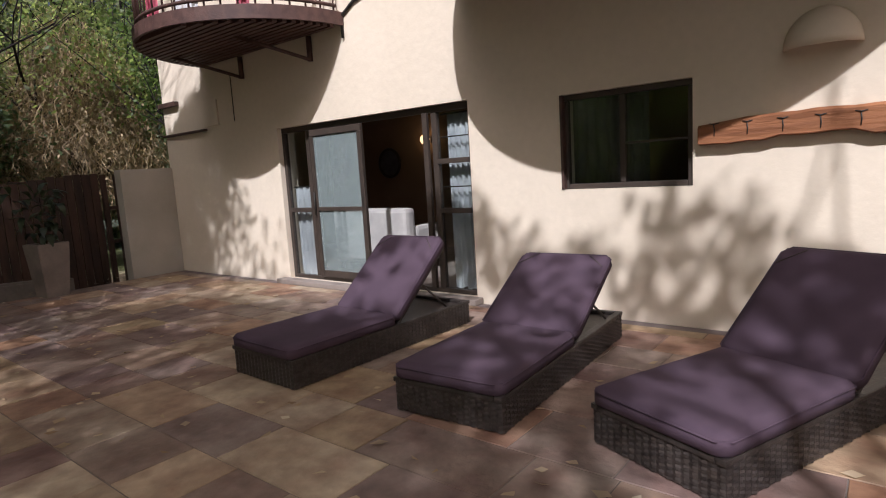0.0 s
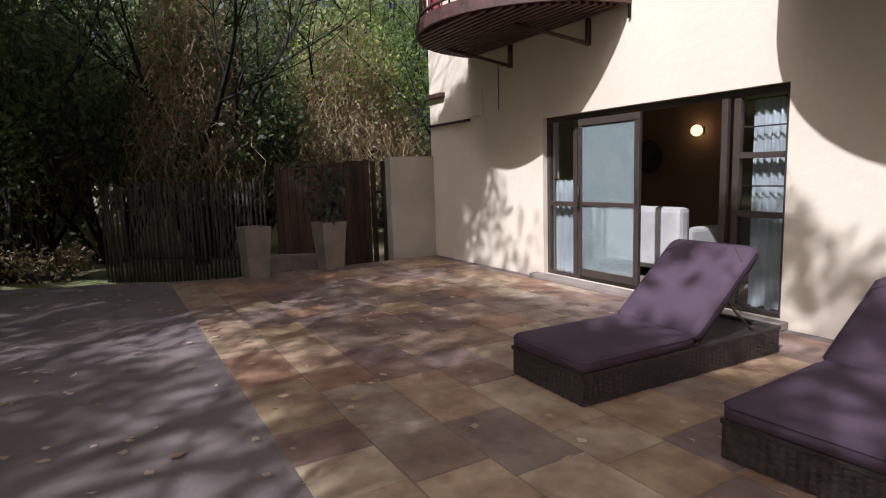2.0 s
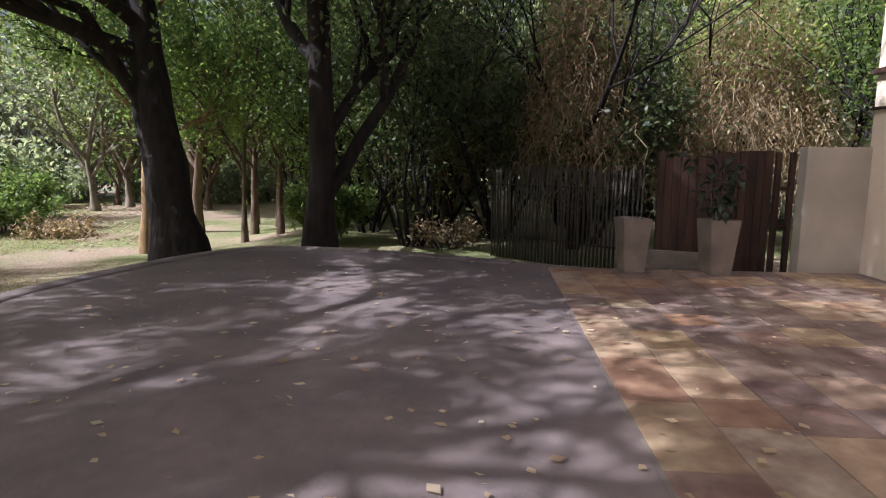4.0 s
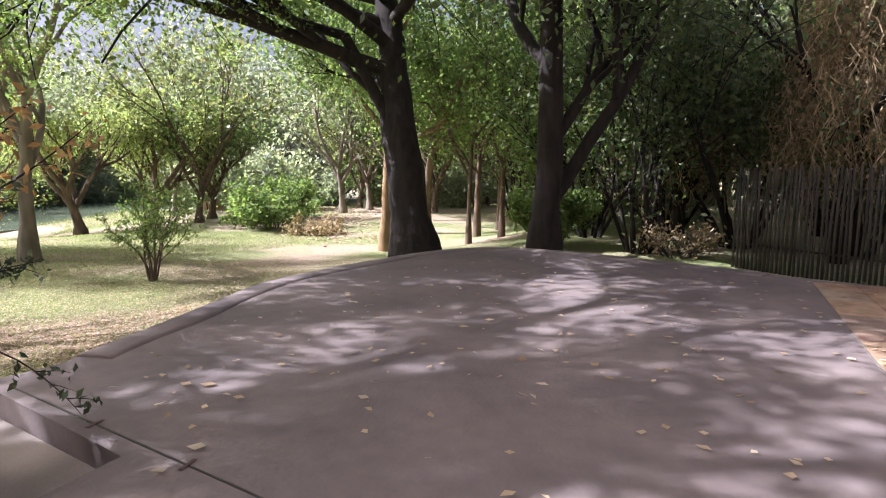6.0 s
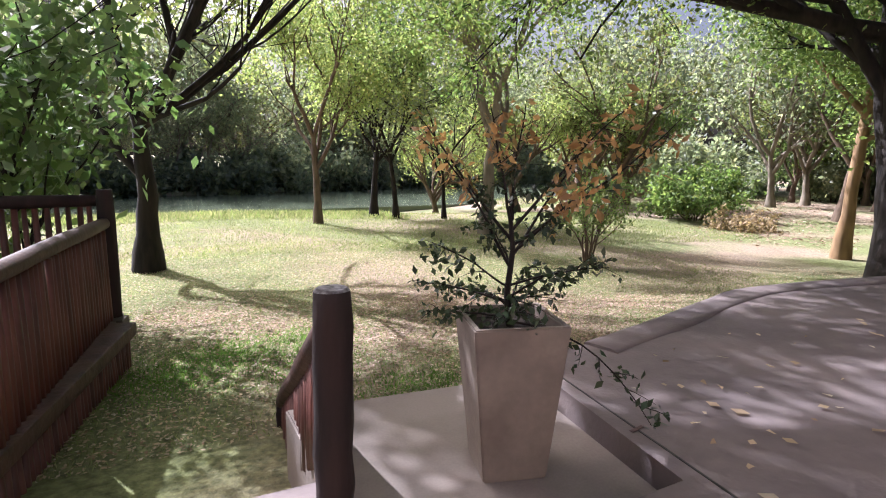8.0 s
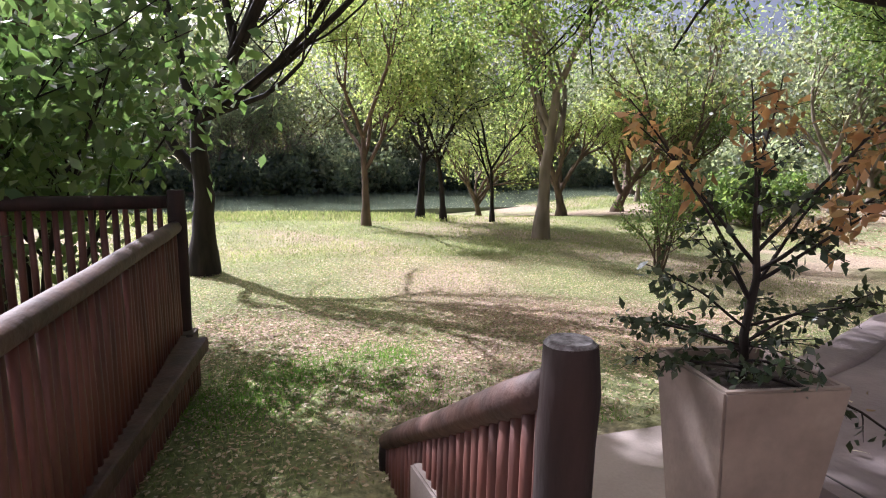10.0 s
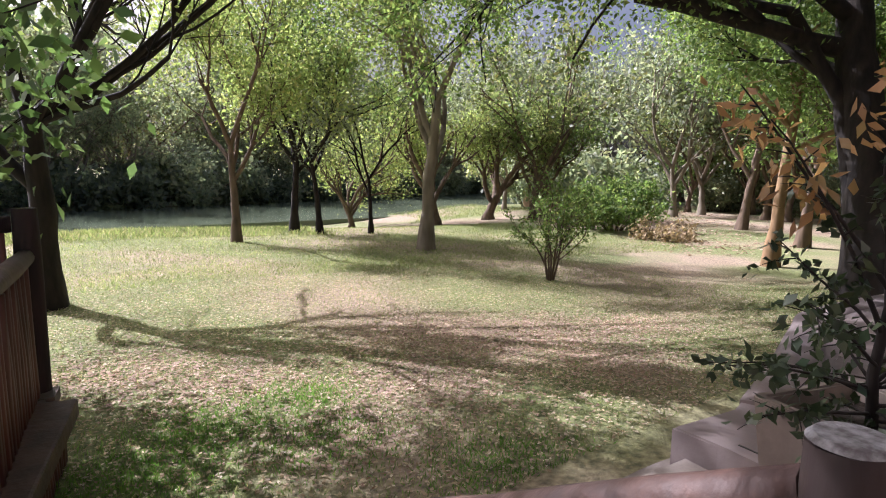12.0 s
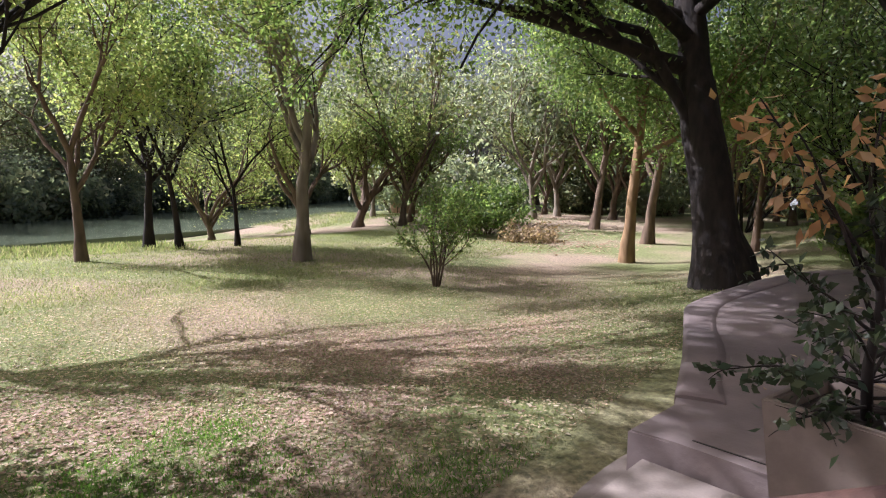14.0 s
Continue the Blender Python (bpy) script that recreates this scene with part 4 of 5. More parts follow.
def creeper(name, x, y, w, h, label, seed, strands=2600, green=2600, top_green=True):
    """A mound of dry hanging strands over a dead tree, green on its top."""
    rng = random.Random(seed)
    nr = np.random.default_rng(seed)
    ob = empty(name, pose(x, y, G(x, y)), label, "creeper", "creepers")
    bm = bmesh.new()
    tips = []
    for k in range(6):
        a = 2 * math.pi * k / 6 + rng.uniform(-0.3, 0.3)
        grow(bm, (0, 0, h * 0.25), (math.cos(a) * 0.5, math.sin(a) * 0.5, 1), h * 0.42, 0.09, 2, rng, tips, spread=0.7)
    tube(bm, [(0, 0, -0.3), (0.05, 0, h * 0.3), (0, 0.05, h * 0.6)], [0.2, 0.16, 0.1], 9)
    part("trunk", bm, BARK_DARK, ob)
    verts, faces = [], []
    for k in range(strands):
        a, rr = rng.uniform(0, 2 * math.pi), math.sqrt(rng.random())
        lump = 0.75 + 0.35 * noise.noise((math.cos(a) * 2, math.sin(a) * 2, seed))
        px, py = math.cos(a) * rr * w / 2 * lump, math.sin(a) * rr * w / 2 * lump
        z1 = h * (1 - 0.55 * rr ** 2) * rng.uniform(0.7, 1.05)
        ln = rng.uniform(0.06, 0.3) * h * (0.5 + 0.5 * rr)
        bw = rng.uniform(0.004, 0.011)
        ang = rng.uniform(0, math.pi)
        ux, uy = math.cos(ang) * bw, math.sin(ang) * bw
        segs = 5
        ox, oy = 0.0, 0.0
        b0 = len(verts)
        for i in range(segs + 1):
            zz = max(0.05, z1 - ln * i / segs)
            ox += rng.gauss(0, 0.17)
            oy += rng.gauss(0, 0.17)
            verts += [(px + ox - ux, py + oy - uy, zz), (px + ox + ux, py + oy + uy, zz)]
        faces += [(b0 + 2 * i, b0 + 2 * i + 1, b0 + 2 * i + 3, b0 + 2 * i + 2) for i in range(segs)]
    me = bpy.data.meshes.new("strands")
    me.from_pydata(verts, [], faces)
    part_mesh("dry_curtain", me, LEAF_DRY, ob, "dry brown hanging strands")
    a, rr = nr.uniform(0, 2 * math.pi, strands * 2), np.sqrt(nr.random(strands * 2))
    c = np.stack([np.cos(a) * rr * w / 2, np.sin(a) * rr * w / 2, h * (1 - 0.55 * rr ** 2) * nr.uniform(0.35, 1.0, strands * 2)], 1)
    part_mesh("dry_leaves", leaves_mesh("dry_leaves", c, 0.1, nr, 1.2), LEAF_DRY, ob)
    if green:
        a, rr = nr.uniform(0, 2 * math.pi, green), np.sqrt(nr.random(green)) * 0.8
        c = np.stack([np.cos(a) * rr * w / 2, np.sin(a) * rr * w / 2, h * (1 - 0.5 * rr ** 2) * nr.uniform(0.85, 1.1, green)], 1)
        part_mesh("green_leaves", leaves_mesh("green_leaves", c, 0.15, nr, 0.3), LEAF_LIME, ob, "fresh green leaves on its top")
    return ob


creeper("creeper_tree", -17.6, 7.4, 5.0, 6.6, "dead tree smothered in dry brown creeper beside the gate", 51, 3600)
creeper("creeper_tree", -16.4, 2.9, 3.0, 7.6, "tall curtain of dry brown creeper above the fence", 52, 3000, 500)
creeper("creeper_tree", -19.5, -0.5, 4.4, 7.0, "dark creeper hanging in the thicket", 53, 2400, 0)

for k, (x, y, r) in enumerate(((-20.8, -7.6, 0.1), (-22.6, -7.0, 0.12), (-24.5, -8.8, 0.14), (-27.5, -8.9, 0.12), (-29.0, -10.6, 0.16))):
    simple_tree("wood_tree", x, y, 8, r, (0.4, 0.3), BARK_BROWN, LEAF_GREEN, "slender brown-barked tree at the wood's edge", 120 + k, 7000, size=0.17, forks=4, clump=0.9)

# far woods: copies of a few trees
far_a = simple_tree("far_tree", -60, far_bank(-60) - 3.5, 11, 0.25, (0.3, 0.2), BARK_GREY, LEAF_FAR_HAZED, "tall grey-green tree on the far river bank", 81, 3400, size=0.4, forks=6, limb=4.4, clump=1.5, depth=2, airy=0.6, fork_at=0.3, group="far woods")
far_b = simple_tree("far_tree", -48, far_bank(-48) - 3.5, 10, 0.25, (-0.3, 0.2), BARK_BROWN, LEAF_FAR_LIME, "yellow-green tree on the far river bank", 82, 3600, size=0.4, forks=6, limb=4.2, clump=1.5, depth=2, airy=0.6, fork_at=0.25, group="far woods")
far_c = simple_tree("far_tree", -40, far_bank(-40) - 3.5, 8, 0.2, (0.2, 0.2), BARK_BROWN, LEAF_BANK_HAZED, "green tree leaning over the far river bank", 83, 3800, size=0.38, forks=7, limb=3.6, clump=1.4, depth=2, airy=0.7, fork_at=0.15, group="far woods")
FAR = (far_a, far_b, far_c)
frng = random.Random(9)
spots = []
for k in range(34):
    x = -78 + k * 3.0 + frng.uniform(-1, 1)
    spots.append((x, far_bank(x) - frng.uniform(1.5, 4.0), frng.choice((0, 2, 2)), frng.uniform(0.55, 0.95)))
for k in range(30):
    x = -95 + k * 4.2 + frng.uniform(-1.5, 1.5)
    spots.append((x, far_bank(x) - 5 - frng.uniform(0, 7), frng.choice((0, 0, 1)), frng.uniform(1.0, 1.55)))
for k in range(30):
    a = radians(frng.uniform(100, 140))
    d = frng.uniform(36, 62)
    spots.append((-1 - math.sin(a) * d, math.cos(a) * d, frng.choice((0, 1, 1, 2)), frng.uniform(0.65, 1.1)))
for k in range(16):
    a = radians(frng.uniform(60, 100))
    d = frng.uniform(28, 42)
    spots.append((-1 - math.sin(a) * d, math.cos(a) * d, frng.choice((0, 1, 2)), frng.uniform(0.8, 1.2)))
spots += [(-47, -44, 0, 1.25), (-43, -49, 1, 1.3), (-51, -39, 0, 1.3), (-54, -34, 1, 1.2), (-49, -49, 0, 1.4)]
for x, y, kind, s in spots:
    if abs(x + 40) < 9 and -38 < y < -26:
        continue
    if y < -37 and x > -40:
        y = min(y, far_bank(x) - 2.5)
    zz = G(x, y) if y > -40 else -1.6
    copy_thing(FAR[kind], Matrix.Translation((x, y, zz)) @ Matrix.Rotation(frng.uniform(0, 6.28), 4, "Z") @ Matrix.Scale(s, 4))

bank = shrub("bank_bush", -20, far_bank(-20) - 1.5, 5.5, 3.4, LEAF_BANK_HAZED, "dark green bush overhanging the far river bank", 90, 3200, 0.38, 6, z=-1.9, group="far woods")
bank_b = shrub("bank_bush", -27, far_bank(-27) - 1.8, 5.0, 3.8, LEAF_FAR_HAZED, "grey-green bush on the far river bank", 91, 3200, 0.38, 6, z=-1.9, group="far woods")
for k in range(38):
    x = -80 + k * 2.5 + frng.uniform(-1, 1)
    copy_thing(bank if frng.random() < 0.6 else bank_b, Matrix.Translation((x, far_bank(x) - frng.uniform(0.2, 1.8), -3.1)) @ Matrix.Rotation(frng.uniform(0, 6.28), 4, "Z") @ Matrix.Scale(frng.uniform(1.0, 1.6), 4))
for k in range(22):
    a = radians(frng.uniform(98, 138))
    d = frng.uniform(46, 60)
    x, y = -1 - math.sin(a) * d, math.cos(a) * d
    copy_thing(bank_b, Matrix.Translation((x, y if y > -37 or x < -40 else min(y, far_bank(x) - 2.0), -1.7)) @ Matrix.Rotation(frng.uniform(0, 6.28), 4, "Z") @ Matrix.Scale(frng.uniform(0.8, 1.4), 4))
for k in range(12):
    a = radians(frng.uniform(62, 98))
    d = frng.uniform(24, 34)
    copy_thing(bank if k % 2 else bank_b, Matrix.Translation((-1 - math.sin(a) * d, math.cos(a) * d, -0.8)) @ Matrix.Rotation(frng.uniform(0, 6.28), 4, "Z") @ Matrix.Scale(frng.uniform(0.8, 1.3), 4))

# ---- the sliding door ----
FY0, FY1 = WY + 0.07, WY + 0.13


def frame_bar(parent, name, x0, x1, z0, z1, y0=FY0, y1=FY1):
    return part(name, boxed(x0, x1, y0, y1, z0, z1, 0.006), FRAME, parent)


def pane(parent, x0, x1, z0, z1, y, mat=GLASS):
    ob = part("pane", boxed(x0, x1, y - 0.003, y + 0.003, z0, z1), mat, parent)
    ob.visible_shadow = False
    return ob


def wavy_cloth(parent, name, x0, x1, y, z0, z1, mat, waves, depth=0.035, ragged=0.0):
    """A hanging cloth with folds and a thickness."""
    bm = bmesh.new()
    n = max(12, waves * 8)
    rows = 6
    grid = []
    for j in range(rows + 1):
        row = []
        for i in range(n + 1):
            f = i / n
            d = depth * (0.6 + 0.4 * j / rows) * math.sin(f * waves * 2 * math.pi + 0.4 * math.sin(7 * f))
            z = z1 + (z0 + ragged * math.sin(f * 23) - z1) * j / rows
            row.append(bm.verts.new((x0 + (x1 - x0) * f, y + d, z)))
        grid.append(row)
    for a, b in zip(grid, grid[1:]):
        for i in range(n):
            bm.faces.new((a[i], a[i + 1], b[i + 1], b[i])).smooth = True
    bmesh.ops.solidify(bm, geom=bm.faces[:], thickness=0.004)
    return part(name, bm, mat, parent)


dx0, dx1, dz0, dz1 = DOOR
door = tagged(part("door_1", boxed(dx0 + 0.002, dx1 - 0.002, FY0, FY1, dz1 - 0.07, dz1 - 0.002, 0.006), FRAME), "dark brown timber sliding door standing half open", "sliding door", kind="structure")
frame_bar(door, "jamb", dx0 + 0.002, dx0 + 0.06, dz0 + 0.002, dz1 - 0.072)
frame_bar(door, "jamb", dx1 - 0.06, dx1 - 0.002, dz0 + 0.002, dz1 - 0.072)
frame_bar(door, "threshold", dx0 + 0.062, dx1 - 0.062, dz0 + 0.002, dz0 + 0.05)
# fixed light beside the hinge side
frame_bar(door, "stile", -6.63, -6.56, dz0 + 0.052, dz1 - 0.072)
frame_bar(door, "glazing_bar", dx0 + 0.062, -6.632, 0.98, 1.04)
pane(door, dx0 + 0.061, -6.631, dz0 + 0.051, 0.979, FY0 + 0.03)
pane(door, dx0 + 0.061, -6.631, 1.041, dz1 - 0.073, FY0 + 0.03)
# sliding leaf, in front of the fixed leaf
leaf = part("sliding_leaf", boxed(-6.49, -5.54, FY0 - 0.052, FY0 - 0.006, dz1 - 0.16, dz1 - 0.08, 0.005), FRAME, door)
for a, b in ((-6.49, -6.43), (-5.61, -5.54)):
    frame_bar(leaf, "stile", a, b, dz0 + 0.06, dz1 - 0.162, FY0 - 0.052, FY0 - 0.006)
frame_bar(leaf, "bottom_rail", -6.428, -5.612, dz0 + 0.06, dz0 + 0.15, FY0 - 0.052, FY0 - 0.006)
frame_bar(leaf, "middle_rail", -6.428, -5.612, 1.0, 1.05, FY0 - 0.052, FY0 - 0.006)
pane(leaf, -6.429, -5.611, dz0 + 0.151, 0.999, FY0 - 0.03, FROSTED)
pane(leaf, -6.429, -5.611, 1.051, dz1 - 0.161, FY0 - 0.03, FROSTED)
bm = bmesh.new()
tube(bm, [(-6.46, FY0 - 0.075, 0.95), (-6.46, FY0 - 0.075, 1.25)], [0.012, 0.012], 8)
part("handle", bm, WIRE, leaf, "dark metal pull handle")
part("lock_plate", boxed(-5.585, -5.565, FY0 - 0.058, FY0 - 0.0525, 1.05, 1.2), WIRE, leaf)
# fixed lights on the other side
frame_bar(door, "stile", -4.57, -4.505, dz0 + 0.052, dz1 - 0.072, FY0 - 0.05, FY0 - 0.004)
frame_bar(door, "stile", -4.48, -4.41, dz0 + 0.052, dz1 - 0.072)
for z in (0.96, 1.50):
    frame_bar(door, "glazing_bar", -4.408, dx1 - 0.062, z, z + 0.055, FY0 - 0.012, FY1)
zs = [dz0 + 0.051, 0.959, 1.016, 1.499, 1.556, dz1 - 0.073]
for a, b in ((0, 1), (2, 3), (4, 5)):
    pane(door, -4.409, dx1 - 0.061, zs[a], zs[b], FY0 + 0.03)
for z in (1.24, 1.78):
    frame_bar(door, "burglar_bar", -4.408, dx1 - 0.062, z, z + 0.014, FY0 + 0.04, FY0 + 0.055)

for x0, x1, z0, z1, w in ((-4.36, -3.95, 0.10, 2.02, 6), (-7.10, -6.66, 0.10, 1.3, 4)):
    cl = wavy_cloth(None, "curtain", x0, x1, WY + 0.205, z0, z1 + 0.015, CURTAIN, w, 0.03, 0.015)
    tagged(cl, "white cotton curtain hanging behind the door glass", "curtain", "door curtains")

for x0, x1, z, y in ((-7.126, -6.6, 1.32, 0.205), (-4.44, -3.934, 2.04, 0.205), (-3.0, -2.1, 2.1, 0.345)):
    bm = bmesh.new()
    tube(bm, [(x0, WY + y, z), (x1, WY + y, z)], [0.01, 0.01], 8)
    if y > 0.3:
        box(bm, x0, x0 + 0.02, WY + 0.281, WY + y, z - 0.01, z + 0.01)
        box(bm, x1 - 0.02, x1, WY + 0.281, WY + y, z - 0.01, z + 0.01)
    tagged(part("curtain_rod", bm, WIRE), "dark metal curtain rod fixed inside the wall", "curtain rod", "curtain rods")

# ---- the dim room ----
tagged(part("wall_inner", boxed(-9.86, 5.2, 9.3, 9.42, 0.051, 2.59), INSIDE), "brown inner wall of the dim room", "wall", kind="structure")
lamp = empty("wall_lamp", pose(-7.15, 9.3, 2.0), "lit round wall lamp in the dim room", "wall lamp")
part("back_plate", boxed(-0.06, 0.06, -0.025, -0.003, -0.06, 0.06, 0.01), FRAME, lamp)
bm = bmesh.new()
bmesh.ops.create_uvsphere(bm, u_segments=24, v_segments=14, radius=0.09, matrix=Matrix.Translation((0, -0.12, 0)))
for f in bm.faces:
    f.smooth = True
part("globe", bm, LAMP_GLOW, lamp, "glowing warm glass globe")
bulb = new("lamp_light", bpy.data.lights.new("lamp_light", "POINT"))
bulb.data.energy = 1.2
bulb.data.color = (1, 0.62, 0.3)
bulb.data.shadow_soft_size = 0.1
bulb.location = (-7.15, 9.15, 2.0)
orn = empty("wall_mirror", pose(-8.15, 9.3, 1.63), "dark round mirror hung on the inner wall", "mirror")
bm = bmesh.new()
tube(bm, [(0.26 * math.cos(a), -0.02, 0.26 * math.sin(a)) for a in np.linspace(0, 2 * math.pi, 33)], [0.03] * 33, 8, cap=False)
part("rim", bm, FRAME, orn)
bm = bmesh.new()
bmesh.ops.create_cone(bm, cap_ends=True, segments=32, radius1=0.25, radius2=0.25, depth=0.012, matrix=Matrix.Translation((0, -0.012, 0)) @ Matrix.Rotation(radians(90), 4, "X"))
part("plate", bm, CURTAIN_DARK, orn)
sofa = empty("sofa", pose(-6.33, 6.8, 0.055), "pale grey upholstered sofa just inside the open door", "sofa")
part("backrest", boxed(-0.73, 0.73, 0.0, 0.2, 0.12, 0.9, 0.06), SOFA, sofa)
part("seat", boxed(-0.56, 0.56, 0.202, 0.82, 0.14, 0.44, 0.05), SOFA, sofa)
for sx in (-0.73, 0.562):
    part("armrest", boxed(sx, sx + 0.168, 0.202, 0.82, 0.12, 0.64, 0.05), SOFA, sofa)
for sx in (-0.66, 0.66):
    for sy in (0.08, 0.74):
        part("leg", boxed(sx - 0.025, sx + 0.025, sy - 0.025, sy + 0.025, 0.0, 0.119), FRAME, sofa)

# ---- the bedroom window ----
wx0, wx1, wz0, wz1 = WIN
window = tagged(part("window_1", boxed(wx0 + 0.002, wx1 - 0.002, WY + 0.05, WY + 0.12, wz1 - 0.05, wz1 - 0.002, 0.005), FRAME), "dark brown timber sliding window with a curtain behind", "window", kind="structure")
for nm, a, b, c, d in (("window_frame", wx0 + 0.002, wx0 + 0.05, wz0 + 0.002, wz1 - 0.052), ("window_frame", wx1 - 0.05, wx1 - 0.002, wz0 + 0.002, wz1 - 0.052), ("window_frame", wx0 + 0.052, wx1 - 0.052, wz0 + 0.002, wz0 + 0.05),
                       ("mullion", -2.36, -2.31, wz0 + 0.052, wz1 - 0.052), ("burglar_bar", -2.308, wx1 - 0.052, 1.56, 1.58)):
    frame_bar(window, nm, a, b, c, d, WY + 0.05, WY + 0.12)
pane(window, wx0 + 0.051, -2.361, wz0 + 0.051, wz1 - 0.053, WY + 0.08)
pane(window, -2.309, wx1 - 0.051, wz0 + 0.051, wz1 - 0.053, WY + 0.08)
part("window_reveal", boxed(wx0 + 0.003, wx0 + 0.03, WY - 0.012, WY + 0.048, wz0 + 0.003, wz1 - 0.003, 0.004), LOG_RAIL, window)
tagged(wavy_cloth(None, "curtain", wx0 - 0.05, -2.2, WY + 0.345, wz0 - 0.1, wz1 + 0.055, CURTAIN_DARK, 7, 0.03), "grey curtain drawn behind the bedroom window", "curtain", "window curtains")
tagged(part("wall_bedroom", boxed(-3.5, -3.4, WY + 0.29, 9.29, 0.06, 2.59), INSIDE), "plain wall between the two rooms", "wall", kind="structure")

# ---- fittings on the house wall ----
dome = empty("wall_light", pose(-0.88, WY, 2.12), "cream plastered half-dome wall light", "wall light")
bm = bmesh.new()
rings = []
R0 = 0.24
for j in range(9):
    e = math.pi / 2 * j / 8
    ring = []
    for i in range(19):
        a = math.pi * i / 18
        ring.append(bm.verts.new((R0 * math.cos(e) * math.cos(a), -0.003 - 0.2 * math.cos(e) * math.sin(a), 0.27 * math.sin(e))))
    rings.append(ring)
for a, b in zip(rings, rings[1:]):
    for i in range(18):
        try:
            bm.faces.new((a[i + 1], a[i], b[i], b[i + 1])).smooth = True
        except ValueError:
            pass
bmesh.ops.remove_doubles(bm, verts=bm.verts, dist=1e-4)
bmesh.ops.solidify(bm, geom=bm.faces[:], thickness=0.018)
part("hood", bm, PLASTER, dome)
bm = bmesh.new()
tube(bm, [(0, -0.09, 0.02), (0, -0.09, 0.12)], [0.03, 0.03], 10)
part("lamp_holder", bm, CURTAIN, dome)

shelf = empty("timber_beam", pose(-1.68, WY - 0.004, 1.50), "rough orange-brown sawn beam bolted to the wall with wire staples", "beam")
rng4 = random.Random(4)
bm = bmesh.new()
n = 26
prof = []
for i in range(n + 1):
    x = 2.9 * i / n
    lo = 0.03 * (1 if (i // 5) % 2 else 0) + rng4.uniform(-0.006, 0.006)
    hi = 0.155 + 0.045 * min(1, x / 0.5) + rng4.uniform(-0.006, 0.006)
    prof.append([bm.verts.new(p) for p in ((x, -0.002, lo), (x, -0.085, lo + 0.01), (x, -0.085, hi - 0.02), (x, -0.06, hi), (x, -0.002, hi))])
for a, b in zip(prof, prof[1:]):
    for k in range(5):
        bm.faces.new((a[k], b[k], b[(k + 1) % 5], a[(k + 1) % 5]))
bm.faces.new(prof[0])
bm.faces.new(prof[-1][::-1])
part("plank", bm, SAWN, shelf)
for i in range(12):
    x = 0.12 + i * 0.23
    bm = bmesh.new()
    tube(bm, [(x, -0.088, 0.06), (x + 0.004, -0.091, 0.1), (x - 0.002, -0.089, 0.15)], [0.004, 0.005, 0.004], 5)
    tube(bm, [(x - 0.035, -0.088, 0.158), (x, -0.091, 0.15), (x + 0.035, -0.088, 0.158)], [0.004, 0.005, 0.004], 5)
    part("staple", bm, WIRE, shelf, "dark bent wire staple")

for x0, x1, z0, z1, d in ((-10.14, -9.62, 2.72, 2.79, 0.09), (-10.14, -8.85, 2.25, 2.285, 0.06)):
    tagged(part("wall_ledge", boxed(x0, x1, WY - d, WY - 0.002, z0, z1, 0.006), LOG_RAIL), "narrow brown timber ledge on the house wall", "ledge", "wall ledges")
vent = empty("wall_vent", pose(-8.65, WY - 0.002, 2.5), "small plastered vent cover on the house wall", "vent")
part("cover", boxed(-0.15, 0.15, -0.03, 0, -0.19, 0.19, 0.008), PLASTER, vent)
for name, pts, r in (("cable_pipe", [(-5.66, WY - 0.02, 3.05), (-5.66, WY - 0.02, 3.30), (-5.45, WY - 0.02, 3.42), (-4.6, WY - 0.02, 3.62), (-3.2, WY - 0.02, 3.9)], 0.018), ("cable", [(-8.09, WY - 0.008, 2.33), (-8.09, WY - 0.008, 3.0)], 0.006)):
    bm = bmesh.new()
    tube(bm, pts, [r] * len(pts), 8)
    tagged(part(name, bm, WIRE), "dark cable conduit fixed to the house wall", "conduit", "wall cables")
for x, w, mt, lab in ((-6.75, 0.5, CURTAIN, "white sheet draped inside the balcony balustrade"), (-6.15, 0.24, TOWEL, "pink towel draped inside the balcony balustrade"), (-7.9, 0.3, TOWEL, "pink towel draped inside the balcony balustrade")):
    yy = WY - math.sqrt(max(0.01, 1.4 ** 2 - (x + 7.1) ** 2)) + 0.02
    tagged(wavy_cloth(None, "towel", x - w / 2, x + w / 2, yy, 3.33, 4.2, mt, 3, 0.02), lab, "towel", "balcony laundry")

# ---- wooden deck and rails ----


def log(parent, name, a, b, r, mat, rng, ends=LOG_END):
    bm = bmesh.new()
    n = 7
    pts = [Vector(a).lerp(Vector(b), i / n) + Vector((rng.gauss(0, 0.004), rng.gauss(0, 0.004), rng.gauss(0, 0.004))) * (0 < i < n) for i in range(n + 1)]
    tube(bm, pts, [r * 0.9] + [r] * (n - 1) + [r * 0.9], 14, wob=0.03, rng=rng)
    return part(name, bm, mat, parent)


def palings(parent, a, b, z0, z1, rng, step=0.094, r=0.037):
    d = Vector((b[0] - a[0], b[1] - a[1], 0))
    n = int(d.length / step)
    for i in range(n):
        p = Vector((a[0], a[1], 0)) + d * (i + 0.5) / n
        bm = bmesh.new()
        rr = r * rng.uniform(0.85, 1.1)
        tube(bm, [(p.x + rng.gauss(0, 0.004), p.y, z0 + rng.uniform(-0.03, 0.03)), (p.x, p.y, (z0 + z1) / 2), (p.x + rng.gauss(0, 0.008), p.y + rng.gauss(0, 0.008), z1)], [rr * 1.05, rr, rr * 0.82], 8, wob=0.05, rng=rng)
        part("paling", bm, PALING, parent)


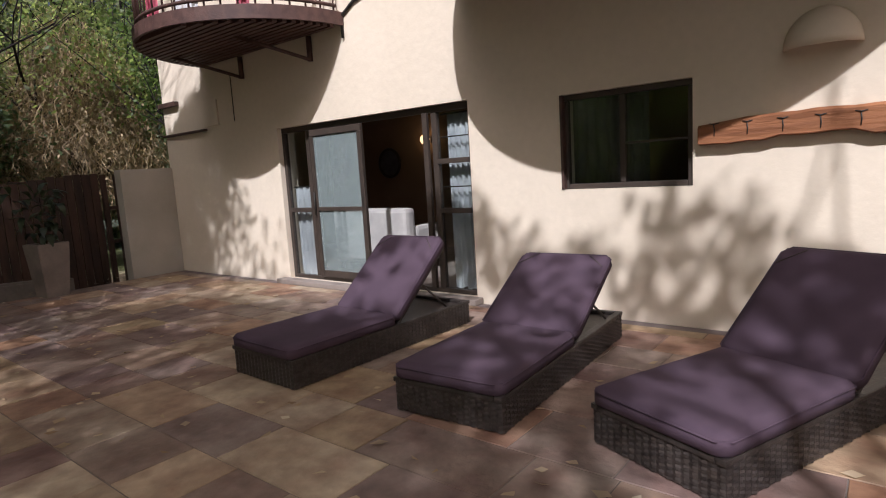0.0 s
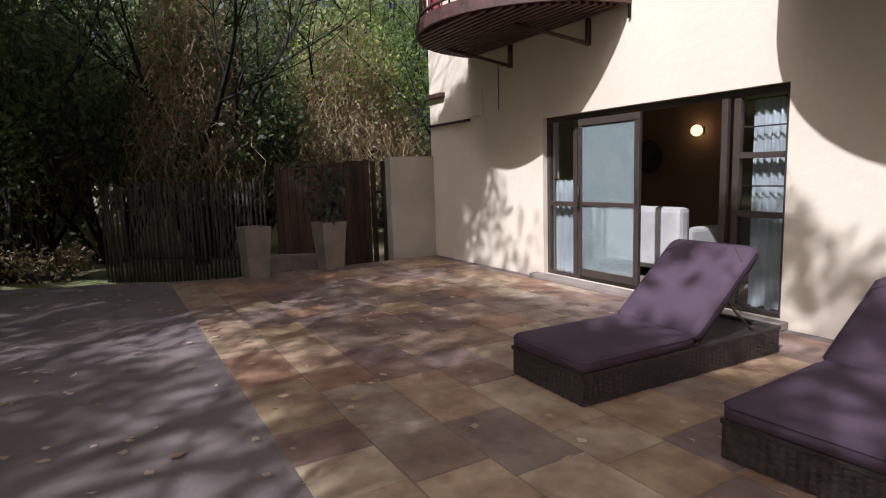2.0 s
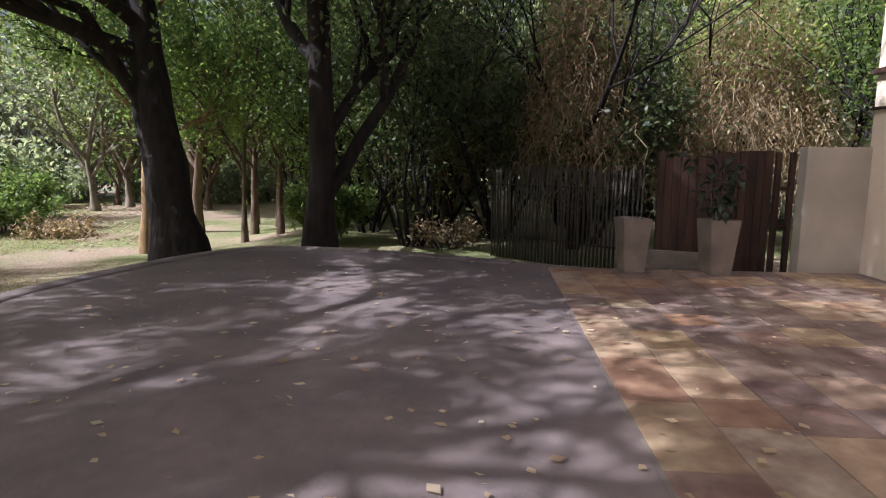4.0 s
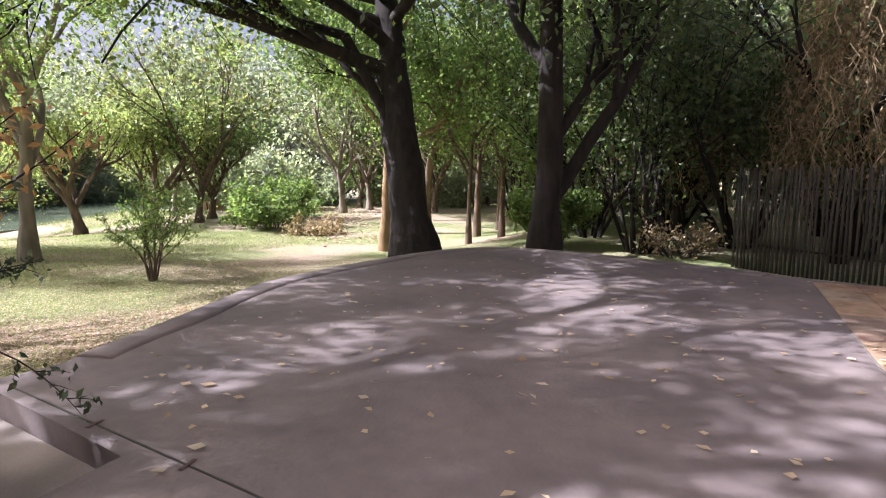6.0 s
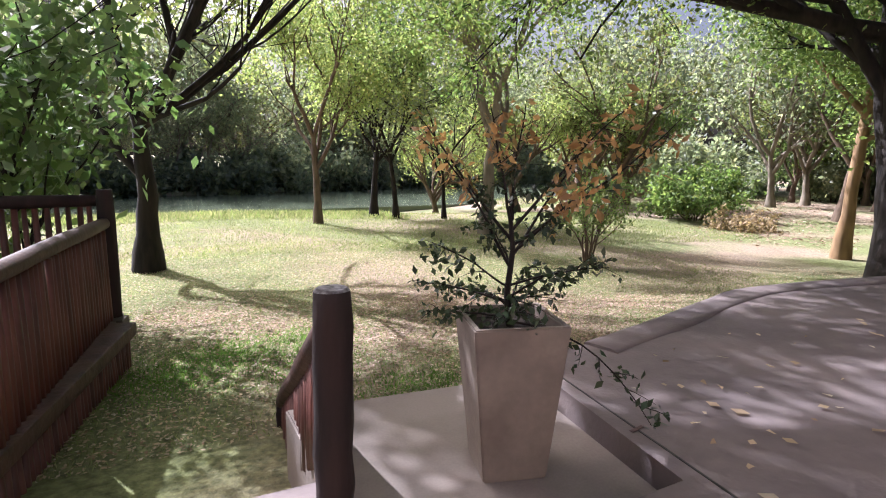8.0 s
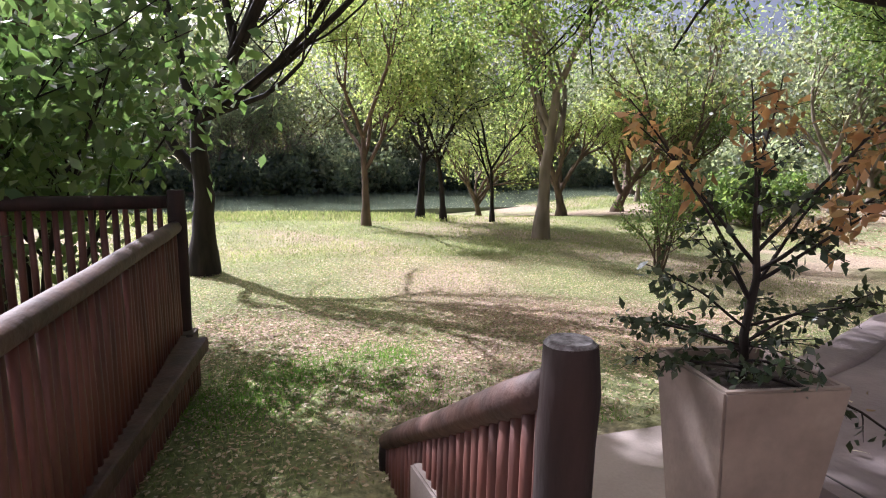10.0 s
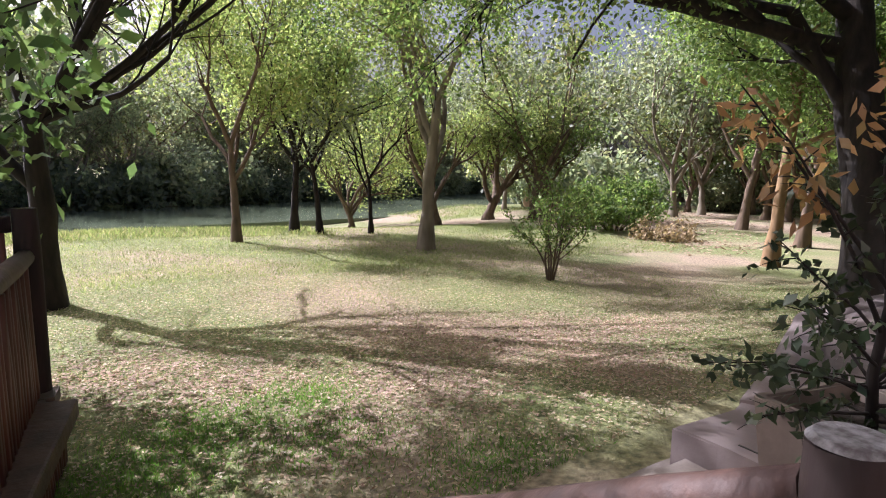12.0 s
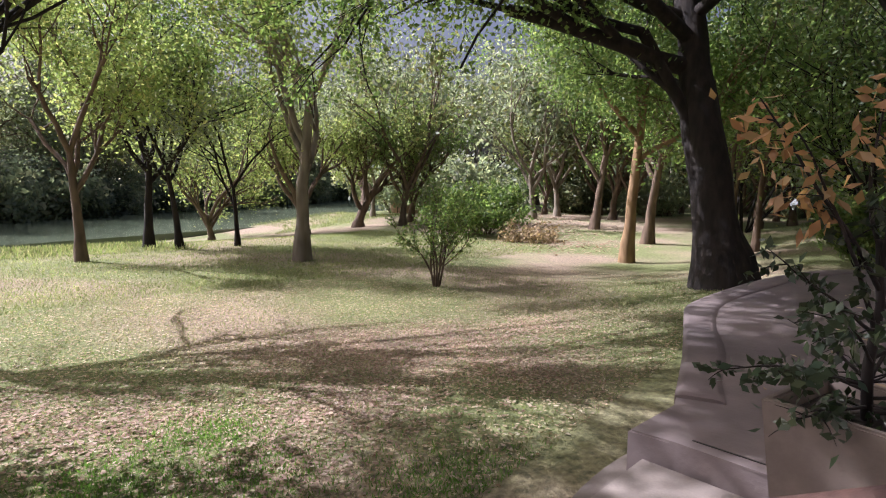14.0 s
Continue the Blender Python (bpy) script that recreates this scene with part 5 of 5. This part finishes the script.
rr5 = random.Random(5)
near_rail = empty("log_railing", pose(0, 0, 0), "dark log handrail with palings descending beside the steps", "railing", "deck railings")
PX, PY = -1.87, -2.53
post = log(near_rail, "post", (PX, PY, 0.0), (PX - 0.01, PY, 0.945), 0.082, LOG, rr5)
bm = bmesh.new()
bmesh.ops.create_cone(bm, cap_ends=True, segments=24, radius1=0.072, radius2=0.06, depth=0.012, matrix=Matrix.Translation((PX - 0.01, PY, 0.953)))
part("sawn_end", bm, LOG_END, post, "grey cracked sawn top of the post")
RA, RB = Vector((PX - 0.03, PY - 0.05, 0.815)), Vector((-2.09, -4.78, -0.45))
log(near_rail, "rail", RA, RB, 0.066, LOG_RAIL, rr5)
log(near_rail, "post", (RB.x, RB.y, -1.0), (RB.x, RB.y, RB.z - 0.03), 0.06, LOG, rr5)
for i in range(25):
    q = RA.lerp(RB, (i + 1.2) / 26)
    foot = -1.0
    bm = bmesh.new()
    w = 0.034 * rr5.uniform(0.85, 1.1)
    tube(bm, [(q.x + rr5.gauss(0, 0.005), q.y, max(foot, q.z - 0.62)), (q.x, q.y, q.z - 0.36), (q.x, q.y, q.z - 0.03)], [w, w, w * 0.9], 8, wob=0.05, rng=rr5)
    part("paling", bm, PALING, near_rail)

deck_rail = empty("log_railing", pose(0, 0, 0), "dark log railing with close palings round the wooden deck", "railing", "deck railings")
log(deck_rail, "post", (-0.82, -7.2, -1.0), (-0.82, -7.2, 1.11), 0.085, LOG, rr5)
log(deck_rail, "post", (-0.16, -2.95, -0.8), (-0.16, -2.95, 0.78), 0.07, LOG, rr5)
log(deck_rail, "rail", (-0.17, -3.0, 0.76), (-0.80, -7.12, 0.77), 0.065, LOG_RAIL, rr5)
log(deck_rail, "rail", (-0.74, -7.22, 1.0), (3.2, -7.22, 1.0), 0.065, LOG, rr5)
palings(deck_rail, (-0.19, -3.08), (-0.79, -7.08), -0.36, 0.71, rr5, 0.09, 0.032)
palings(deck_rail, (-0.72, -7.23), (3.2, -7.23), -0.22, 0.96, rr5, 0.09, 0.032)
palings(deck_rail, (-0.12, -3.05), (-0.93, -7.1), -1.0, -0.36, rr5, 0.08, 0.032)
deck = tagged(part("deck", prism([(-0.14, -3.0), (-0.95, -7.32), (3.4, -7.32), (3.4, -3.0)], -0.34, -0.252), DECK_WOOD), "dark plank deck raised above the lawn", "deck", kind="structure")
for i in range(14):
    f0, f1 = i / 14, (i + 0.95) / 14
    y0, y1 = -3.0 - 4.3 * f0, -3.0 - 4.3 * f1
    part("plank", boxed(-0.16 - 0.8 * f0, 3.4, y1, y0, -0.25, -0.222, 0.004), DECK_WOOD, deck)

bm = bmesh.new()
box(bm, -0.1, 0.2, -4.0, 0.0, -0.15, -0.02, 0.02)
beam = part("edge_beam", bm, LOG_RAIL, deck, "weathered beam along the deck's edge")
beam.matrix_world = Matrix.Translation((-0.04, -3.0, -0.2)) @ Matrix.Rotation(-math.atan2(0.92, 4.0), 4, "Z")

# ---- planter plants ----


def twig(bm, start, way, length, sag, r, rng, bend=0.10, n=9):
    """A thin curved branch; returns the points along its outer part."""
    p, d = Vector(start), Vector(way).normalized()
    pts = [p.copy()]
    for i in range(n):
        d = (d + Vector((rng.gauss(0, bend), rng.gauss(0, bend), rng.gauss(0, bend) - sag)) * 0.6).normalized()
        p = p + d * length / n
        pts.append(p.copy())
    tube(bm, pts, [r * (1 - 0.75 * i / n) for i in range(n + 1)], 6, cap=False)
    return pts


def planter_shrub():
    rng = random.Random(31)
    nr = np.random.default_rng(31)
    top = -0.15 + 0.82 - 0.06
    ob = empty("potted_shrub", pose(NEAR[0], NEAR[1], top), "dark leafy shrub with orange upper leaves in the planter", "shrub")
    bm = bmesh.new()
    low, high = [], []

    def leafy(pts, into, first=2, side=True):
        for q in pts[first:]:
            into.append(q)
        if side:
            for k in range(first, len(pts) - 1):
                d = (pts[k + 1] - pts[k]).normalized()
                w = d.cross(Vector((rng.gauss(0, 0.4), rng.gauss(0, 0.4), 1))).normalized() * rng.choice((-1, 1))
                into.extend(twig(bm, pts[k], d * 0.6 + w, rng.uniform(0.08, 0.17), 0.12, 0.003, rng, n=4)[1:])
    tube(bm, [(0, 0, -0.03), (0.012, -0.012, 0.18), (-0.004, 0.006, 0.4), (0.01, -0.012, 0.62)], [0.019, 0.017, 0.014, 0.011], 8)
    # long low sprays
    for z, way, ln, sag in ((0.03, (-0.75, 0.75, 0.1), 0.86, 0.17), (0.05, (0.93, -0.38, 0.25), 0.46, 0.05), (0.12, (0.75, -0.7, 0.35), 0.5, 0.02), (0.16, (-0.9, 0.3, 0.5), 0.62, 0.06),
                            (0.2, (0.95, -0.1, 0.6), 0.52, 0.03), (0.12, (-0.6, -0.5, 0.4), 0.48, 0.06), (0.1, (0.2, -1.0, 0.4), 0.5, 0.05), (0.22, (-0.85, 0.6, 0.45), 0.5, 0.06), (0.08, (0.3, 0.8, 0.3), 0.3, 0.08), (0.3, (-0.3, -0.9, 0.6), 0.45, 0.0)):
        leafy(twig(bm, (0, 0, z), way, ln, sag, 0.007, rng), low, 3)
    for k in range(12):
        a = 2 * math.pi * k / 12 + rng.uniform(-0.2, 0.2)
        leafy(twig(bm, (0, 0, rng.uniform(0.02, 0.16)), (math.cos(a), math.sin(a), rng.uniform(0.1, 0.5)), rng.uniform(0.16, 0.27), 0.06, 0.004, rng, n=5), low, 2, False)
    # upright limbs with the turning leaves
    for z, way, ln in ((0.3, (0.45, -0.2, 0.9), 0.8), (0.36, (-0.55, 0.2, 0.85), 0.75), (0.42, (-0.9, 0.4, 0.6), 1.05), (0.5, (0.15, 0.1, 1), 0.62), (0.45, (0.75, -0.4, 0.75), 0.78), (0.55, (-0.3, -0.25, 1), 0.6), (0.38, (-0.2, 0.7, 0.8), 0.55), (0.5, (-0.75, 0.3, 0.95), 0.85)):
        pts = twig(bm, (0, 0, z), way, ln, 0.0, 0.009, rng)
        leafy(pts[:6], low, 2)
        leafy(pts[4:], high, 1)
    part("branchwork", bm, BARK_DARK, ob)

    def spray(pts, n, sd):
        return np.array([tuple(q) for q in pts])[nr.integers(0, len(pts), n)] + nr.normal(size=(n, 3)) * sd
    part_mesh("green_foliage", leaves_mesh("green_foliage", spray(low, 1150, 0.014), 0.046, nr, 0.5, 0.55), LEAF_GLOSSY, ob, "glossy dark green leaves")
    part_mesh("orange_foliage", leaves_mesh("orange_foliage", spray(high, 420, 0.03), 0.062, nr, 0.6, 0.45), LEAF_ORANGE, ob, "translucent orange leaves")
    return ob


planter_shrub()


def broad_leaf_plant():
    """Thin stems with long drooping leaves, each a folded blade of its own outline."""
    ob = empty("potted_plant", pose(-9.80, 3.92, 0.70), "dark large-leaved plant growing in the planter", "plant")
    rng = random.Random(12)
    bm = bmesh.new()
    spots = []
    for k in range(5):
        a = 2 * math.pi * k / 5 + rng.uniform(-0.4, 0.4)
        pts = twig(bm, (math.cos(a) * 0.04, math.sin(a) * 0.04, -0.03), (math.cos(a) * 0.3, math.sin(a) * 0.3, 1), rng.uniform(0.6, 1.12), 0.0, 0.012, rng, 0.12)
        spots += pts[2:]
    part("stems", bm, BARK_BROWN, ob)
    for q in spots:
        for _ in range(2):
            a = rng.uniform(0, 2 * math.pi)
            ln, w = rng.uniform(0.15, 0.25), rng.uniform(0.035, 0.055)
            out, side = Vector((math.cos(a), math.sin(a), 0)), Vector((-math.sin(a), math.cos(a), 0))
            fall = rng.uniform(0.3, 1.3)
            bm = bmesh.new()
            rows = []
            for i in range(6):
                f = i / 5
                mid = q + out * ln * f * (1 - 0.3 * fall * f) + Vector((0, 0, 0.05 * f - fall * ln * f * f * 0.9))
                ww = w * math.sin(math.pi * min(1, 0.08 + 0.9 * f)) + 0.002
                rows.append([bm.verts.new(mid + side * ww + Vector((0, 0, 0.012))), bm.verts.new(mid), bm.verts.new(mid - side * ww + Vector((0, 0, 0.012)))])
            for ra, rb in zip(rows, rows[1:]):
                for k in (0, 1):
                    bm.faces.new((ra[k], ra[k + 1], rb[k + 1], rb[k])).smooth = True
            part("leaf", bm, LEAF_GLOSSY, ob)
    return ob


broad_leaf_plant()

# ---- gate and stick fence ----
gate = empty("wooden_gate", pose(-11.5, 3.65, 0.0), "dark weathered plank gate beside the grey wall", "gate")
gr = random.Random(14)
for i in range(13):
    y = i * 0.132
    h = 1.62 + 0.14 * i / 12 + gr.uniform(-0.02, 0.02)
    part("board", boxed(-0.015 + gr.uniform(-0.006, 0.006), 0.015, y + 0.004, y + 0.126, -0.62, h, 0.004), GATE_WOOD, gate)
for z in (0.1, 1.3):
    part("ledger", boxed(-0.06, -0.017, 0.0, 1.72, z, z + 0.1), GATE_WOOD, gate)
for y, w in ((-0.09, 0.08), (1.76, 0.07), (1.98, 0.07)):
    part("post", boxed(-0.05, 0.05, y, y + w, -0.62, 1.72, 0.006), GATE_WOOD, gate)
for z in (0.5, 1.1):
    part("cross_bar", boxed(-0.02, 0.02, 1.832, 1.978, z, z + 0.06), GATE_WOOD, gate)
tagged(part("low_wall", prism([(-11.42, 3.3), (-11.22, 3.3), (-10.7, 4.5), (-10.9, 4.5)], -0.7, 0.12, 0.03), PLANTER), "low grey plastered wall before the gate", "wall", kind="structure")
fence = empty("stick_fence", pose(0, 0, 0), "grey upright stick fence in front of the thicket", "fence")
fr = random.Random(15)
for i in range(42):
    f = i / 41
    x, y = -15.0 + 2.4 * f, 0.85 + 2.75 * f
    bm = bmesh.new()
    h = 1.45 + fr.uniform(-0.07, 0.07)
    tube(bm, [(x, y, -0.75), (x + fr.gauss(0, 0.012), y + fr.gauss(0, 0.012), 0.4), (x + fr.gauss(0, 0.02), y + fr.gauss(0, 0.02), h)], [0.028, 0.025, 0.02], 6, wob=0.08, rng=fr)
    part("stick", bm, STICKS, fence)
for z in (-0.1, 1.05):
    bm = bmesh.new()
    tube(bm, [(-15.03, 0.9, z), (-12.63, 3.65, z)], [0.02, 0.02], 6)
    part("fence_rail", bm, STICKS, fence)
shrub("brush_heap", -16.2, -0.3, 2.6, 1.0, LEAF_DRY, "heap of dry branches beside the stick fence", 46, 900, 0.12, 22, STICKS)
ring = empty("ring_wall", pose(-36.5, -35.5, -1.65), "low round pink plastered wall beyond the lawn", "wall")
bm = bmesh.new()
outer = [(2.0 * math.cos(a), 2.0 * math.sin(a)) for a in np.linspace(0, 2 * math.pi, 40, endpoint=False)]
for k in range(40):
    (x0, y0), (x1, y1) = outer[k], outer[(k + 1) % 40]
    v = [bm.verts.new(p) for p in ((x0, y0, -0.2), (x1, y1, -0.2), (x1, y1, 1.1), (x0, y0, 1.1), (x0 * 0.85, y0 * 0.85, 1.1), (x1 * 0.85, y1 * 0.85, 1.1), (x1 * 0.85, y1 * 0.85, -0.2), (x0 * 0.85, y0 * 0.85, -0.2))]
    bm.faces.new((v[0], v[1], v[2], v[3]))
    bm.faces.new((v[3], v[2], v[5], v[4]))
    bm.faces.new((v[4], v[5], v[6], v[7]))
part("wall_ring", bm, BRICK_PALE, ring)

shrub("leafy_shrub", 0.95, -9.4, 3.0, 4.0, LEAF_SHRUB, "dense dark broad-leaved shrub beyond the deck railing", 47, 9000, 0.19, 12, BARK_DARK)

# ---- fallen leaves and grass ----
nl = np.random.default_rng(77)
n = 900
c = np.stack([nl.uniform(-10.5, 2.0, n), nl.uniform(-3.6, 5.5, n), np.full(n, 0.018)], 1)
c = c[~((c[:, 0] > -3.7) & (c[:, 1] < -1.8))]
c = c[~((c[:, 0] < -6) & (c[:, 1] < -3.5))]
me = leaves_mesh("fallen_leaves", c, 0.085, nl, 0.0, 0.75)
co = np.empty(len(me.vertices) * 3)
me.vertices.foreach_get("co", co)
co = co.reshape(-1, 4, 3)
co[:, :, 2] = 0.010 + (co[:, :, 2] - co[:, :1, 2]) * 0.12 + 0.008
co[:, :, 2] = np.maximum(co[:, :, 2], 0.010)
me.vertices.foreach_set("co", co.ravel())
tagged(part_mesh("fallen_leaves", me, LITTER), "scattered dry fallen leaves on the patio", "leaves", kind="stuff")


def lawn_scatter(name, n, x0, x1, y0, y1, size, mat, lift, aspect, label, category, seed, flat, spots=()):
    r = np.random.default_rng(seed)
    x, y = r.uniform(x0, x1, n), r.uniform(y0, y1, n)
    keep = (y < -4.75) | (x > -2.6) & (y < -4.6)
    if spots:
        keep &= r.random(n) < patches(x, y, spots)
    x, y = x[keep], y[keep]
    z = np.array([ground_z(a, b) for a, b in zip(x, y)]) + lift
    x, y, z = x[z > -1.96], y[z > -1.96], z[z > -1.96]
    me = leaves_mesh(name, np.stack([x, y, z], 1), size, r, -1.6 if not flat else 0.0, aspect)
    if flat:
        co = np.empty(len(me.vertices) * 3)
        me.vertices.foreach_get("co", co)
        co = co.reshape(-1, 4, 3)
        co[:, :, 2] = co[:, :1, 2] + np.abs(co[:, :, 2] - co[:, :1, 2]) * 0.25
        me.vertices.foreach_set("co", co.ravel())
    tagged(part_mesh(name, me, mat), label, category, kind="stuff")


def patches(x, y, spots):
    """Density over the lawn: uneven patches (x, y, radius)."""
    d = np.zeros(len(x))
    for px, py, pr in spots:
        d = np.maximum(d, np.exp(-((x - px) ** 2 + (y - py) ** 2) / pr ** 2))
    return d


LEAFY = [(-5.4, -8.1, 1.3), (-6.8, -7.5, 1.2), (-4.0, -6.9, 0.9), (-8.0, -7.2, 0.8), (-2.4, -8.2, 0.8), (-1.7, -9.0, 0.9), (-2.9, -6.3, 0.6), (-6.0, -6.2, 0.8)]
FRESH = [(-1.9, -6.9, 0.55), (-3.4, -5.0, 0.5), (-2.6, -6.2, 0.5), (-2.9, -7.2, 0.45), (-1.3, -6.4, 0.5)]
lawn_scatter("grass", 120000, -14, 2.0, -16, -4, 0.05, GRASS, -0.005, 0.16, "short mown grass blades on the lawn", "grass", 101, False)
lawn_scatter("grass", 90000, -5.0, 0.6, -8.5, -4.2, 0.055, GRASS_FRESH, -0.005, 0.13, "fresh bright green tufts of grass on the lawn", "grass", 104, False, FRESH)
lawn_scatter("bank_grass", 26000, -32, 14, -39.5, -32, 0.2, GRASS, -0.02, 0.12, "tall pale grass along the river bank", "grass", 102, False)
lawn_scatter("bank_grass", 34000, -11, 14, -33, -22.5, 0.22, GRASS, -0.02, 0.14, "tall pale grass between the lawn and the river", "grass", 106, False)
lawn_scatter("grass", 70000, -22, 3.0, -26, -14, 0.085, GRASS, -0.005, 0.16, "mown grass on the far part of the lawn", "grass", 107, False)
lawn_scatter("lawn_litter", 42000, -16, 2.5, -20, -4, 0.055, LITTER, 0.012, 0.6, "dry fallen leaves strewn over the lawn", "leaves", 103, True)
lawn_scatter("lawn_litter", 46000, -10.5, 1.5, -14, -4.4, 0.045, LITTER, 0.016, 0.55, "pale dry leaves speckling the nearer lawn", "leaves", 108, True)
lawn_scatter("lawn_litter", 90000, -10, 1.0, -11, -4.5, 0.06, LITTER_PINK, 0.012, 0.6, "pinkish dry leaves in thick patches on the lawn", "leaves", 105, True, LEAFY)

PATH_SPOTS = [(-22.5, -14.0, 2.4), (-26.5, -17.2, 2.6), (-31.0, -21.5, 3.2), (-36.5, -26.5, 4.0), (-42.0, -31.0, 4.5)]
lawn_scatter("path_litter", 30000, -47, -19, -36, -11, 0.16, LITTER_PINK, 0.012, 0.7, "pinkish dry leaves over the bare path beyond the lawn", "leaves", 109, True, PATH_SPOTS)

# ---- joints and stone tiles of the patio ----
bm = bmesh.new()
a, b = Vector((-3.36, -0.9, 0)), Vector((-3.70, -3.55, 0))
d = b - a
box(bm, -0.006, 0.006, 0, d.length, 0.001, 0.004, 0, Matrix.Translation(a) @ Matrix.Rotation(math.atan2(d.y, d.x) - math.pi / 2, 4, "Z"))
tagged(part("expansion_joint", bm, WIRE), "dark expansion joint in the patio screed", "joint", kind="structure")
for f in (0.30, 0.62):
    q = a.lerp(b, f)
    plate = tagged(part("joint_plate", boxed(-0.055, 0.055, -0.012, 0.012, 0.0045, 0.0075, 0.001), STEEL), "small steel strip across the expansion joint", "strip", "joint strips")
    plate.matrix_world = pose(q.x, q.y, 0, 0, 0, 12)
part("tile_bed", prism([(-10.0, 5.84), (-10.0, 1.63), (5.1, 1.55), (5.1, 5.84)], 0.0005, 0.003), GROUT, patio)


def tiles():
    rng = random.Random(23)
    cache = {}
    y = 1.63
    while y < 5.8:
        hgt = rng.choice((0.36, 0.44, 0.52))
        hgt = min(hgt, 5.84 - y)
        if hgt < 0.15:
            break
        x = -10.0 + rng.uniform(-0.3, 0)
        while x < 5.0:
            w = rng.choice((0.42, 0.56, 0.7, 0.84))
            xa = max(x, -10.0)
            if x + w - xa > 0.1:
                key = (round(x + w - xa, 2), round(hgt, 2))
                if key not in cache:
                    bm = bmesh.new()
                    a, b = key[0] / 2 - 0.003, key[1] / 2 - 0.003
                    lo = [bm.verts.new((sx * a, sy * b, 0.0)) for sx, sy in ((-1, -1), (1, -1), (1, 1), (-1, 1))]
                    hi = [bm.verts.new((sx * (a - 0.003), sy * (b - 0.003), 0.0045)) for sx, sy in ((-1, -1), (1, -1), (1, 1), (-1, 1))]
                    bm.faces.new(hi)
                    for k in range(4):
                        bm.faces.new((lo[k], lo[(k + 1) % 4], hi[(k + 1) % 4], hi[k]))
                    me = bpy.data.meshes.new("tile")
                    bm.to_mesh(me)
                    bm.free()
                    me.materials.append(STONE)
                    cache[key] = me
                ob = new("tile", cache[key])
                ob.parent = patio
                ob.location = (xa + key[0] / 2, y + hgt / 2, 0.003 + rng.uniform(0, 0.0012))
            x += w
        y += hgt


tiles()
